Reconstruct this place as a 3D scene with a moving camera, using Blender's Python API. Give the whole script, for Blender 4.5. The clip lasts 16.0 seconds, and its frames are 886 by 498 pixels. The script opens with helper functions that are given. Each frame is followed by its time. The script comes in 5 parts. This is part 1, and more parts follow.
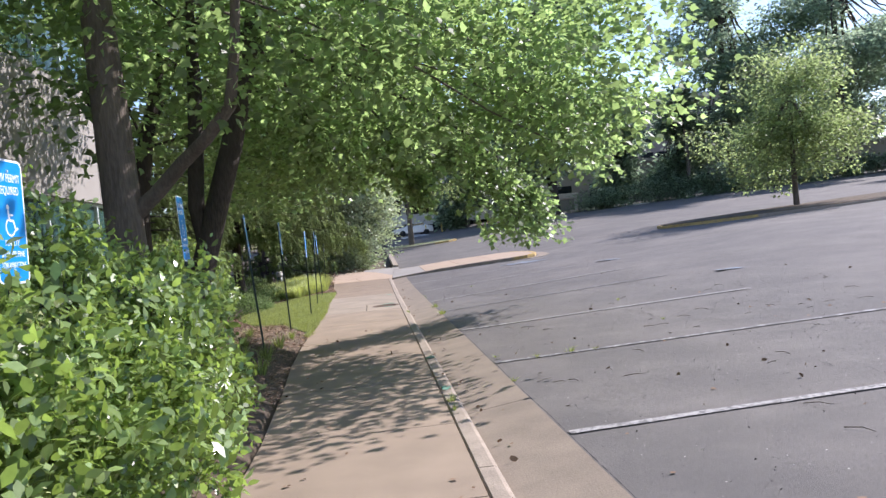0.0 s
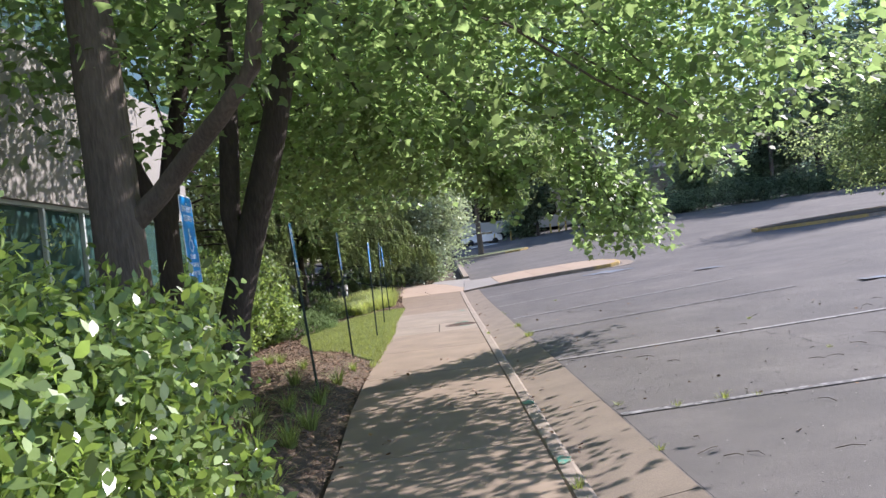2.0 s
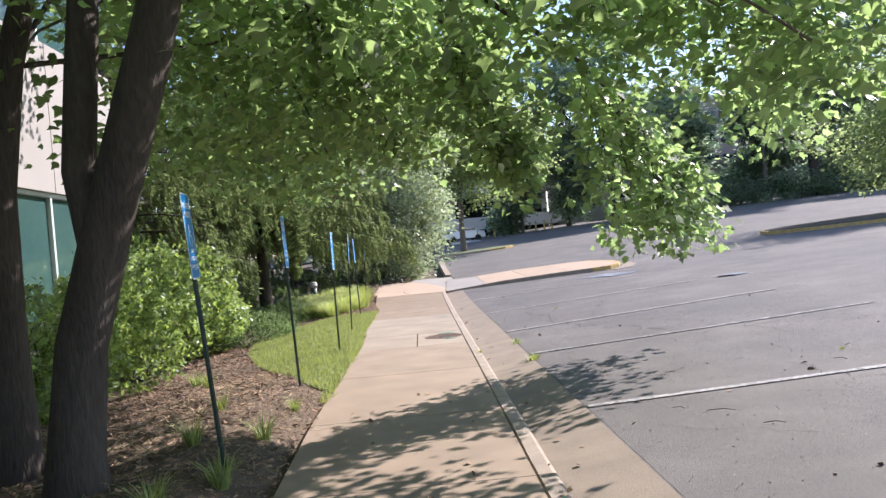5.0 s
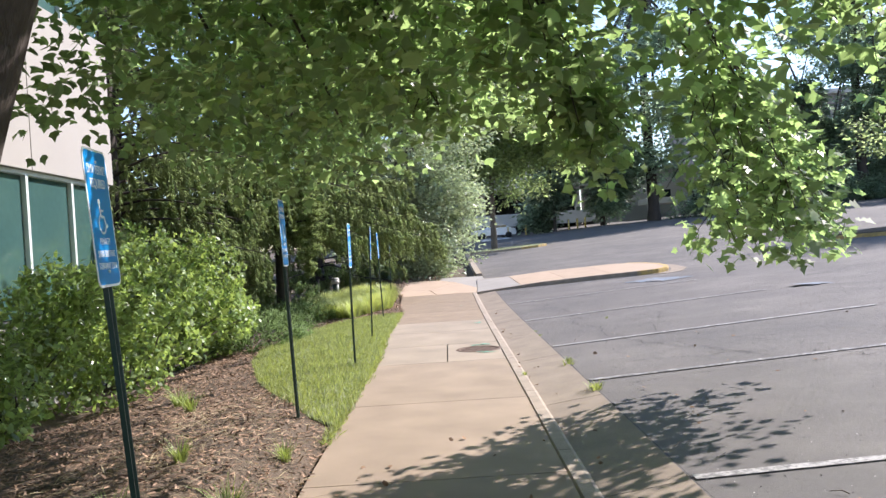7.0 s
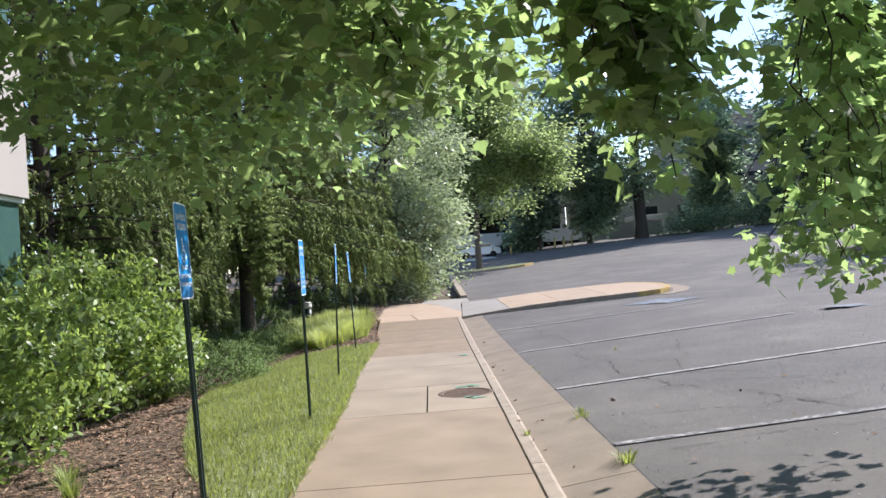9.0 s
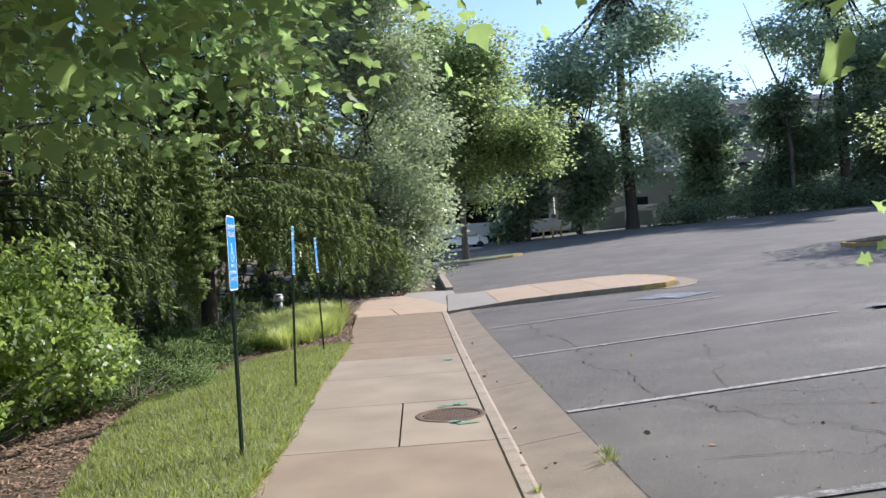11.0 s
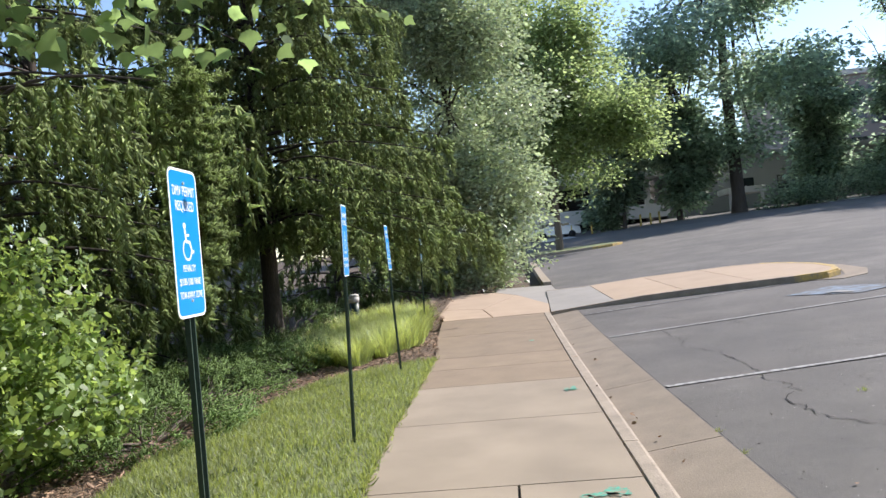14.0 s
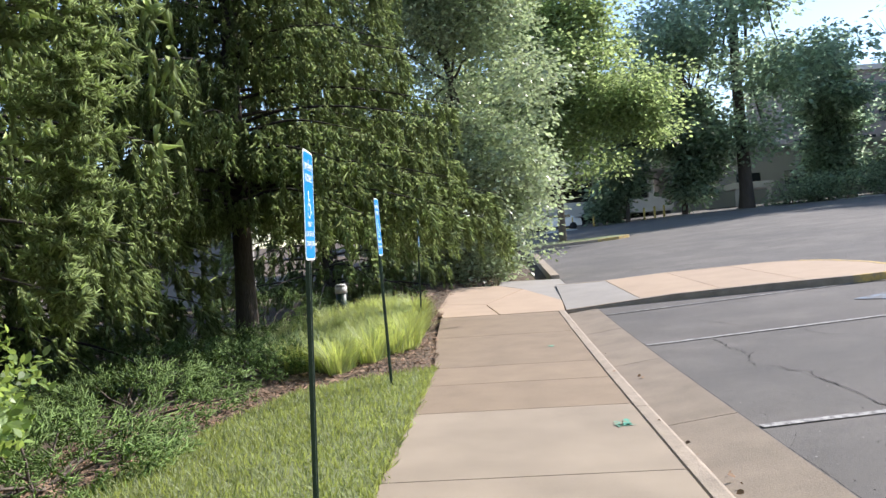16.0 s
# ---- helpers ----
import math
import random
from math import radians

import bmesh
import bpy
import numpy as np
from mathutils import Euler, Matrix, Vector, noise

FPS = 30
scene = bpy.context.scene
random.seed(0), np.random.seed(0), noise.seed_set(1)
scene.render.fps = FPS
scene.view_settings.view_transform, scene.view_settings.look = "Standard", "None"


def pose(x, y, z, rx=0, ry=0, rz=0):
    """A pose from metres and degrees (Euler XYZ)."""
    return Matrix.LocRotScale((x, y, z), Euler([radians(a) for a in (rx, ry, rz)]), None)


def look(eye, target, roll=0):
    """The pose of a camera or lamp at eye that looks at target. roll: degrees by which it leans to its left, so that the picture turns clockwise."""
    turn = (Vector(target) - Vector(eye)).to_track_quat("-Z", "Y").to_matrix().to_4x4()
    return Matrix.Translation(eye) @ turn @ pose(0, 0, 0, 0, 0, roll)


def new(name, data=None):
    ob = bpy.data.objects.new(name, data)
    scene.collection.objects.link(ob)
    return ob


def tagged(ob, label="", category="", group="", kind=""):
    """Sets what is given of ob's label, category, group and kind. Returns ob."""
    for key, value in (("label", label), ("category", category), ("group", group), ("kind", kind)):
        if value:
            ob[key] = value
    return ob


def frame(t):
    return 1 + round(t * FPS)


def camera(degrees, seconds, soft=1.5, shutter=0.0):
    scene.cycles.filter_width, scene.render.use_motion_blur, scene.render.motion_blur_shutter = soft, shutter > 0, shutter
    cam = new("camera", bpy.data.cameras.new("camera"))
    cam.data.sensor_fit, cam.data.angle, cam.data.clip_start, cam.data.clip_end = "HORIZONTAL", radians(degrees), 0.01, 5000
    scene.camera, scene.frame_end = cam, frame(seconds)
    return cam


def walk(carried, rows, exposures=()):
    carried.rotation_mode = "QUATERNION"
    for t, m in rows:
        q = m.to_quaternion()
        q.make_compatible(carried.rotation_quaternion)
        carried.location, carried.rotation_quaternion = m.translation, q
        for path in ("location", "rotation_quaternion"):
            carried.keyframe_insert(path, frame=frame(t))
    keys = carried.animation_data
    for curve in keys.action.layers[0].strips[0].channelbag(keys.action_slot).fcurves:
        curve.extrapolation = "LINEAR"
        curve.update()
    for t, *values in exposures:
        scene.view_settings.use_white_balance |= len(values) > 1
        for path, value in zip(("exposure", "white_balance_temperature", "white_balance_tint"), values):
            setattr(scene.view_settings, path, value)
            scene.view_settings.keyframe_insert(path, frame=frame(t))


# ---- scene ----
cam = camera(59.1, 16.0)
PATH = [
    (0, (-1.345, 0.653, 1.591), (-1.167, 2.645, 1.568), -5.6),
    (0.5, (-1.363, 1.229, 1.606), (-1.155, 3.218, 1.611), -5.4),
    (1, (-1.414, 1.769, 1.611), (-1.209, 3.758, 1.615), -4.9),
    (1.5, (-1.434, 2.434, 1.634), (-1.361, 4.433, 1.646), -5.1),
    (2, (-1.465, 3.085, 1.639), (-1.453, 5.085, 1.658), -6.7),
    (2.5, (-1.443, 3.667, 1.614), (-1.386, 5.667, 1.616), -6.7),
    (3, (-1.466, 4.339, 1.633), (-1.419, 6.338, 1.63), -5.7),
    (3.5, (-1.462, 4.849, 1.636), (-1.356, 6.846, 1.63), -5.9),
    (3.7, (-1.462, 5.084, 1.664), (-1.394, 7.083, 1.667), -5.9),
    (5.8, (-1.498, 7.36, 1.64), (-1.448, 9.36, 1.645), -4.6),
    (6, (-1.517, 7.602, 1.665), (-1.51, 9.602, 1.678), -4.6),
    (6.5, (-1.59, 8.13, 1.661), (-1.62, 10.129, 1.676), -3.3),
    (7, (-1.556, 8.704, 1.676), (-1.566, 10.704, 1.676), -3.7),
    (7.5, (-1.584, 9.227, 1.703), (-1.595, 11.227, 1.715), -3.9),
    (8, (-1.574, 9.848, 1.689), (-1.549, 11.848, 1.715), -3.5),
    (8.2, (-1.563, 10.086, 1.709), (-1.55, 12.085, 1.77), -4.1),
    (10.5, (-1.372, 12.759, 1.637), (-1.3, 14.757, 1.653), -4.0),
    (11, (-1.386, 13.326, 1.651), (-1.317, 15.325, 1.673), -3.9),
    (11.5, (-1.334, 13.915, 1.615), (-1.189, 15.91, 1.634), -3.8),
    (12, (-1.325, 14.512, 1.618), (-1.183, 16.507, 1.633), -3.4),
    (12.5, (-1.343, 15.08, 1.63), (-1.195, 17.074, 1.635), -3.7),
    (13, (-1.398, 15.647, 1.646), (-1.325, 17.646, 1.662), -3.6),
    (13.5, (-1.551, 16.243, 1.657), (-1.545, 18.243, 1.671), -3.7),
    (14, (-1.616, 16.857, 1.65), (-1.767, 18.852, 1.671), -5.3),
    (14.5, (-1.737, 17.46, 1.659), (-1.955, 19.448, 1.712), -5.4),
    (15, (-1.788, 18.144, 1.628), (-1.98, 20.134, 1.666), -4.4),
    (15.5, (-1.839, 18.732, 1.597), (-2.041, 20.722, 1.634), -4.4),
    (16, (-1.937, 19.312, 1.581), (-2.076, 21.307, 1.577), -3.9),
]
walk(cam, [(t, look(eye, target, roll)) for t, eye, target, roll in PATH], [(t, s, k, n) for t, s, k, n in ((0.0, 1.18, 6000, 22), (1.2, 1.1, 6000, 22), (3.5, 1.5, 6050, 22), (6.5, 1.5, 6150, 20), (8.0, 1.45, 6100, 18), (10.5, 1.06, 6050, 16), (11.0, 1.06, 6050, 16), (11.5, 0.96, 6100, 15), (12.5, 1.02, 6050, 15), (14.0, 1.18, 6200, 15), (16.0, 1.3, 6200, 15))])

# ---- world, sun ----
SUN_TO = Vector((0.69, 0.41, 0.60)).normalized()      # towards the sun
world = bpy.data.worlds.new("sky")
scene.world = world
world.use_nodes = True
_wn = world.node_tree.nodes
_sky = _wn.new("ShaderNodeTexSky")
_sky.sky_type = "NISHITA"
_sky.sun_disc = False
_sky.sun_elevation = math.asin(SUN_TO.z)
_sky.sun_rotation = math.atan2(SUN_TO.x, SUN_TO.y)
_sky.air_density, _sky.dust_density = 1.0, 0.15
world.node_tree.links.new(_sky.outputs[0], _wn["Background"].inputs[0])
_wn["Background"].inputs[1].default_value = 0.105
_sun = bpy.data.lights.new("sun", "SUN")
_sun.energy, _sun.angle, _sun.color = 3.9, radians(0.53), (1.0, 0.94, 0.84)
sun = new("sun", _sun)
sun.matrix_world = look(SUN_TO * 60, (0, 0, 0))

rng = np.random.default_rng(7)


# ---- shape of the land ----
def sm(a, b, v):
    v = min(1.0, max(0.0, (v - a) / (b - a)))
    return v * v * (3 - 2 * v)


def rise(y):
    d = max(0.0, y - 26.0)
    z = 0.0014 * d * d if d < 8 else 0.0896 + 0.0224 * (d - 8)
    return z + 0.018 * max(0.0, min(y, 130.0) - 45.0)


def lot(x, y):
    s = 0.022 + 0.043 * sm(9, 23, y)
    return s * min(x, 14.0) + 0.034 * max(0.0, min(x, 75.0) - 14.0) + rise(min(y, 130.0))


def sw_left(y):
    return -2.45 - 0.27 * sm(7, 14, y) - 0.13 * sm(20, 25, y) - 0.35 * sm(29, 35, y)


def bank(x, y):
    """The planted side, left of the walk."""
    e = sw_left(y) - x
    z = rise(y) + 0.22 * sm(0, 0.7, e) * (1 - sm(14, 20, y)) * sm(7, 11, y) + 0.08 * sm(0, 0.6, e) * (1 - sm(7, 11, y)) + 0.03 * sm(0, 0.3, e)
    return z - 0.10 * max(0.0, min(6.0, -3.6 - x))


def ground_z(x, y):
    return lot(x, y) if x > 0 else bank(x, y) if x < sw_left(y) else rise(y)


# ---- materials ----
def mat(name, col, rough=0.8, var=0.25, scale=6.0, fine=60.0, bump=0.3, metal=0.0, spec=0.5, island=0.0, obj=0.0, trans=0.0, tcol=None, stretch=None, coat=0.0, dist=0.01):
    m = bpy.data.materials.new(name)
    m.use_nodes = True
    nt = m.node_tree
    n, l = nt.nodes, nt.links
    b = n["Principled BSDF"]
    b.inputs["Roughness"].default_value = rough
    b.inputs["Metallic"].default_value = metal
    b.inputs["Specular IOR Level"].default_value = spec
    b.inputs["Coat Weight"].default_value = coat
    tc = n.new("ShaderNodeTexCoord")
    src = tc.outputs["Object"]
    if stretch:
        mp = n.new("ShaderNodeMapping")
        mp.inputs["Scale"].default_value = stretch
        l.new(src, mp.inputs[0])
        src = mp.outputs[0]
    big = n.new("ShaderNodeTexNoise")
    big.inputs["Scale"].default_value, big.inputs["Detail"].default_value = scale, 5
    sml = n.new("ShaderNodeTexNoise")
    sml.inputs["Scale"].default_value, sml.inputs["Detail"].default_value = fine, 3
    l.new(src, big.inputs["Vector"])
    l.new(src, sml.inputs["Vector"])
    add = n.new("ShaderNodeMath")
    add.operation = "ADD"
    l.new(big.outputs["Fac"], add.inputs[0])
    l.new(sml.outputs["Fac"], add.inputs[1])
    val = add.outputs[0]
    rnd = None
    if island:
        g = n.new("ShaderNodeNewGeometry")
        rnd, amt = g.outputs["Random Per Island"], island
    if obj:
        g = n.new("ShaderNodeObjectInfo")
        rnd, amt = g.outputs["Random"], obj
    mr = n.new("ShaderNodeMapRange")
    mr.inputs["From Min"].default_value, mr.inputs["From Max"].default_value = 0.6, 1.4
    mr.inputs["To Min"].default_value, mr.inputs["To Max"].default_value = 1 - var, 1 + var
    l.new(val, mr.inputs["Value"])
    fac = mr.outputs[0]
    if rnd:
        r2 = n.new("ShaderNodeMapRange")
        r2.inputs["To Min"].default_value, r2.inputs["To Max"].default_value = 1 - amt, 1 + amt
        l.new(rnd, r2.inputs["Value"])
        mu = n.new("ShaderNodeMath")
        mu.operation = "MULTIPLY"
        l.new(fac, mu.inputs[0])
        l.new(r2.outputs[0], mu.inputs[1])
        fac = mu.outputs[0]
    sc = n.new("ShaderNodeVectorMath")
    sc.operation = "SCALE"
    sc.inputs[0].default_value = col[:3]
    l.new(fac, sc.inputs["Scale"])
    l.new(sc.outputs[0], b.inputs["Base Color"])
    if bump:
        bp = n.new("ShaderNodeBump")
        bp.inputs["Strength"].default_value, bp.inputs["Distance"].default_value = bump, dist
        l.new(sml.outputs["Fac"], bp.inputs["Height"])
        l.new(bp.outputs[0], b.inputs["Normal"])
    if trans:
        t = n.new("ShaderNodeBsdfTranslucent")
        s2 = n.new("ShaderNodeVectorMath")
        s2.operation = "SCALE"
        s2.inputs[0].default_value = tcol or (col[0] * 1.6, col[1] * 1.6, col[2] * 0.7)
        l.new(fac, s2.inputs["Scale"])
        l.new(s2.outputs[0], t.inputs["Color"])
        mx = n.new("ShaderNodeMixShader")
        mx.inputs[0].default_value = trans
        l.new(b.outputs[0], mx.inputs[1])
        l.new(t.outputs[0], mx.inputs[2])
        l.new(mx.outputs[0], n["Material Output"].inputs["Surface"])
    return m


M_ASPHALT = mat("asphalt", (0.140, 0.126, 0.113), 0.9, 0.48, 0.8, 140, 0.6, dist=0.010)
M_CONCRETE = mat("walk_concrete", (0.285, 0.230, 0.170), 0.9, 0.26, 1.3, 120, 0.35, obj=0.05, dist=0.004)
M_CONCRETE_MID = mat("brown_walk_concrete", (0.27, 0.207, 0.147), 0.9, 0.27, 1.6, 120, 0.45, obj=0.04, dist=0.005)
M_CONCRETE_OLD = mat("old_walk_concrete", (0.235, 0.175, 0.118), 0.9, 0.2, 2.2, 110, 0.45, obj=0.06, dist=0.005)
M_CONCRETE_PINK = mat("tan_walk_concrete", (0.385, 0.285, 0.20), 0.9, 0.12, 1.5, 120, 0.35, obj=0.05, dist=0.004)
M_CONCRETE_GREY = mat("grey_walk_concrete", (0.29, 0.265, 0.235), 0.9, 0.14, 1.5, 120, 0.35, dist=0.004)
M_GUTTER = mat("gutter_concrete", (0.235, 0.188, 0.14), 0.92, 0.25, 2.5, 80, 0.5, obj=0.08, dist=0.006)
M_CURB = mat("curb_concrete", (0.30, 0.245, 0.19), 0.92, 0.3, 5, 70, 0.6, dist=0.01)
M_JOINT = mat("joint_dirt", (0.05, 0.04, 0.03), 1.0, 0.3, 10, 90, 0.3)
M_YELLOW = mat("yellow_kerb_paint", (0.48, 0.33, 0.10), 0.75, 0.35, 9, 60, 0.4)
M_WHITE = mat("worn_stripe_paint", (0.37, 0.355, 0.34), 0.85, 0.3, 9, 70, 0.3)


def wear(m, under, scale=14.0, edge=0.52, soft=0.08):
    """Wears the paint away in patches, down to the colour underneath."""
    nt = m.node_tree
    n, l = nt.nodes, nt.links
    b = n["Principled BSDF"]
    was = b.inputs["Base Color"].links[0].from_socket
    tc = n.new("ShaderNodeTexCoord")
    nz = n.new("ShaderNodeTexNoise")
    nz.inputs["Scale"].default_value, nz.inputs["Detail"].default_value, nz.inputs["Roughness"].default_value = scale, 8, 0.7
    l.new(tc.outputs["Object"], nz.inputs["Vector"])
    mr = n.new("ShaderNodeMapRange")
    mr.inputs["From Min"].default_value, mr.inputs["From Max"].default_value = edge - soft, edge + soft
    l.new(nz.outputs["Fac"], mr.inputs["Value"])
    mx = n.new("ShaderNodeMix")
    mx.data_type = "RGBA"
    l.new(mr.outputs[0], mx.inputs["Factor"])
    l.new(was, mx.inputs["A"])
    mx.inputs["B"].default_value = (*under, 1)
    l.new(mx.outputs["Result"], b.inputs["Base Color"])
    return m


M_WHITE = wear(M_WHITE, (0.13, 0.125, 0.12), 16, 0.52)
M_YELLOW = wear(M_YELLOW, (0.28, 0.22, 0.15), 7, 0.55)
M_FAINT = wear(mat("nearly_gone_stripe_paint", (0.36, 0.35, 0.34), 0.88, 0.3, 9, 70, 0.3), (0.115, 0.11, 0.108), 12, 0.46)
M_BLUEPAINT = mat("worn_blue_paint", (0.17, 0.215, 0.27), 0.85, 0.4, 6, 50, 0.3)
M_BLUEPAINT = wear(M_BLUEPAINT, (0.12, 0.118, 0.12), 5, 0.5)
M_ASPHALT = wear(M_ASPHALT, (0.092, 0.085, 0.080), 0.28, 0.5, 0.16)
M_TEALPAINT = mat("teal_marking_paint", (0.06, 0.34, 0.24), 0.85, 0.5, 20, 90, 0.3)
M_TEALPAINT = wear(M_TEALPAINT, (0.26, 0.21, 0.155), 22, 0.5)
M_SOIL = mat("bank_soil", (0.10, 0.072, 0.048), 1.0, 0.4, 3, 40, 0.8, dist=0.03)
M_MULCH = mat("mulch_chips", (0.26, 0.168, 0.11), 0.95, 0.3, 6, 80, 0.5, island=0.55)
M_GRASS = mat("lawn_turf", (0.17, 0.19, 0.085), 0.95, 0.35, 2.5, 60, 0.5, dist=0.02)
M_BLADE = mat("grass_blades", (0.25, 0.285, 0.135), 0.6, 0.25, 1.5, 30, 0, island=0.35, trans=0.4)
M_LIRIOPE = mat("liriope_blades", (0.42, 0.47, 0.24), 0.5, 0.2, 2, 30, 0, island=0.35, trans=0.4)
M_BARK = mat("grey_brown_bark", (0.118, 0.094, 0.074), 0.95, 0.4, 5, 40, 1.0, stretch=(1, 1, 0.22), dist=0.02)
M_BARK_DARK = mat("dark_bark", (0.06, 0.047, 0.038), 0.95, 0.4, 5, 40, 1.0, stretch=(1, 1, 0.22), dist=0.02)
M_MAPLE = mat("maple_leaves", (0.135, 0.185, 0.085), 0.40, 0.2, 0.7, 20, 0, island=0.4, trans=0.62, tcol=(0.35, 0.49, 0.17))
M_SHRUB = mat("viburnum_leaves", (0.205, 0.285, 0.095), 0.27, 0.2, 1.5, 20, 0, island=0.5, trans=0.36, tcol=(0.31, 0.44, 0.08), coat=0.4)
M_VIBURNUM = mat("sunlit_viburnum_leaves", (0.165, 0.235, 0.07), 0.42, 0.2, 1.2, 20, 0, island=0.5, trans=0.42, tcol=(0.38, 0.50, 0.11), coat=0.12)
M_BLOSSOM = mat("cream_blossom", (0.36, 0.40, 0.17), 0.8, 0.2, 4, 40, 0, island=0.2, trans=0.2, tcol=(0.5, 0.5, 0.2))
M_JUNIPER = mat("juniper_sprays", (0.125, 0.195, 0.05), 0.75, 0.25, 1.2, 30, 0, island=0.45, trans=0.2)
M_SPRUCE = mat("spruce_needles", (0.225, 0.28, 0.125), 0.75, 0.25, 0.6, 30, 0, island=0.35, trans=0.55, tcol=(0.50, 0.58, 0.27), spec=0.25)
M_OLIVE = mat("silver_green_leaves", (0.42, 0.47, 0.31), 0.38, 0.2, 0.5, 20, 0, island=0.4, trans=0.45, tcol=(0.38, 0.46, 0.24))
M_YELLOWGREEN = mat("yellow_green_leaves", (0.165, 0.215, 0.085), 0.5, 0.2, 0.4, 20, 0, island=0.4, trans=0.6, tcol=(0.40, 0.50, 0.20))
# both far leaf colours are lifted to paint in the pale haze of distance
M_OAK = mat("hazed_oak_leaves", (0.16, 0.20, 0.115), 0.5, 0.2, 0.3, 10, 0, island=0.4, trans=0.64, tcol=(0.42, 0.54, 0.36))
M_FARLEAF = mat("hazed_far_wood_leaves", (0.145, 0.18, 0.105), 0.6, 0.25, 0.3, 10, 0, island=0.45, trans=0.64, tcol=(0.40, 0.51, 0.34))
M_PRECAST = mat("pale_precast_wall", (0.28, 0.26, 0.24), 0.85, 0.08, 0.8, 90, 0.3, dist=0.004)
M_GLASS_GREEN = mat("green_window_glass", (0.04, 0.085, 0.08), 0.08, 0.1, 1, 10, 0, spec=0.8)
M_MULLION = mat("pale_mullion_metal", (0.62, 0.66, 0.64), 0.45, 0.05, 4, 50, 0, metal=0.3)
M_DECK = mat("deck_concrete", (0.55, 0.53, 0.50), 0.9, 0.1, 0.4, 20, 0.2)
# near-black that paints the shade deep inside deck and office
M_UNLIT_DARK = mat("unlit_depth_dark", (0.05, 0.05, 0.05), 0.95, 0.2, 1, 20, 0.1)
M_POST = mat("dark_green_post_paint", (0.018, 0.042, 0.030), 0.45, 0.25, 8, 60, 0.2)
M_ALU = mat("bare_aluminium", (0.62, 0.63, 0.64), 0.45, 0.1, 6, 60, 0.1, metal=0.7)
M_SIGNBLUE = mat("sign_blue_sheeting", (0.0, 0.215, 0.56), 0.35, 0.06, 3, 60, 0)
M_SIGNWHITE = mat("sign_white_sheeting", (0.80, 0.82, 0.84), 0.4, 0.04, 3, 60, 0)
M_RUST = mat("rusty_cast_iron", (0.13, 0.085, 0.06), 0.8, 0.35, 12, 80, 0.6, metal=0.3)
# black that paints the shade down in the manhole cover's recess
M_RECESS_SHADE = mat("recess_shade_black", (0.012, 0.011, 0.01), 0.9, 0.2, 9, 60, 0)
M_CARWHITE = mat("white_car_paint", (0.75, 0.76, 0.78), 0.25, 0.03, 2, 20, 0, coat=0.6)
M_TYRE = mat("tyre_rubber", (0.02, 0.02, 0.02), 0.85, 0.2, 6, 40, 0.2)
M_CARGLASS = mat("car_glass", (0.02, 0.025, 0.03), 0.05, 0.1, 2, 20, 0, spec=0.8)
M_BOLLARD = mat("yellow_bollard_paint", (0.60, 0.45, 0.14), 0.6, 0.2, 5, 40, 0.1)
M_DRYLEAF = mat("dry_brown_leaf", (0.22, 0.13, 0.07), 0.85, 0.3, 10, 60, 0.2, island=0.3)
M_CRACK = mat("crack_grit", (0.018, 0.017, 0.016), 1.0, 0.3, 8, 60, 0.4)


# ---- mesh helpers ----
def mesh_np(name, verts, faces, material=None, smooth=False):
    """verts (n,3); faces (m,k), all with k corners."""
    me = bpy.data.meshes.new(name)
    verts = np.asarray(verts, dtype=np.float32)
    faces = np.asarray(faces, dtype=np.int32)
    m, k = faces.shape
    me.vertices.add(len(verts))
    me.vertices.foreach_set("co", verts.ravel())
    me.loops.add(m * k)
    me.loops.foreach_set("vertex_index", faces.ravel())
    me.polygons.add(m)
    me.polygons.foreach_set("loop_start", np.arange(0, m * k, k, dtype=np.int32))
    me.update(calc_edges=True)
    if smooth:
        me.polygons.foreach_set("use_smooth", np.ones(m, dtype=bool))
    if material:
        me.materials.append(material)
    return me


def obj(name, me, parent=None, label="", loc=None):
    ob = new(name, me)
    if parent:
        ob.parent = parent
    if loc is not None:
        ob.location = loc
    if label:
        ob["label"] = label
    return ob


def bm_mesh(name, bm, material, smooth=False):
    me = bpy.data.meshes.new(name)
    bm.to_mesh(me)
    bm.free()
    if material:
        me.materials.append(material)
    if smooth:
        for p in me.polygons:
            p.use_smooth = True
    return me


def part(name, bm, material, parent, label="", smooth=False):
    return obj(name, bm_mesh(name, bm, material, smooth), parent, label)


def thing(name, loc, label, category, group="", kind=""):
    ob = new(name)
    ob.location = loc
    ob.empty_display_size = 0.2
    return tagged(ob, label, category, group, kind)


def box(bm, x0, x1, y0, y1, z0, z1, bevel=0.0):
    r = bmesh.ops.create_cube(bm, size=1)
    vs = r["verts"]
    bmesh.ops.scale(bm, vec=(x1 - x0, y1 - y0, z1 - z0), verts=vs)
    bmesh.ops.translate(bm, vec=((x0 + x1) / 2, (y0 + y1) / 2, (z0 + z1) / 2), verts=vs)
    if bevel:
        es = list({e for v in vs for e in v.link_edges})
        bmesh.ops.bevel(bm, geom=es, offset=bevel, segments=2, affect="EDGES", profile=0.5)
    return vs


def boxed(x0, x1, y0, y1, z0, z1, bevel=0.0):
    bm = bmesh.new()
    box(bm, x0, x1, y0, y1, z0, z1, bevel)
    return bm


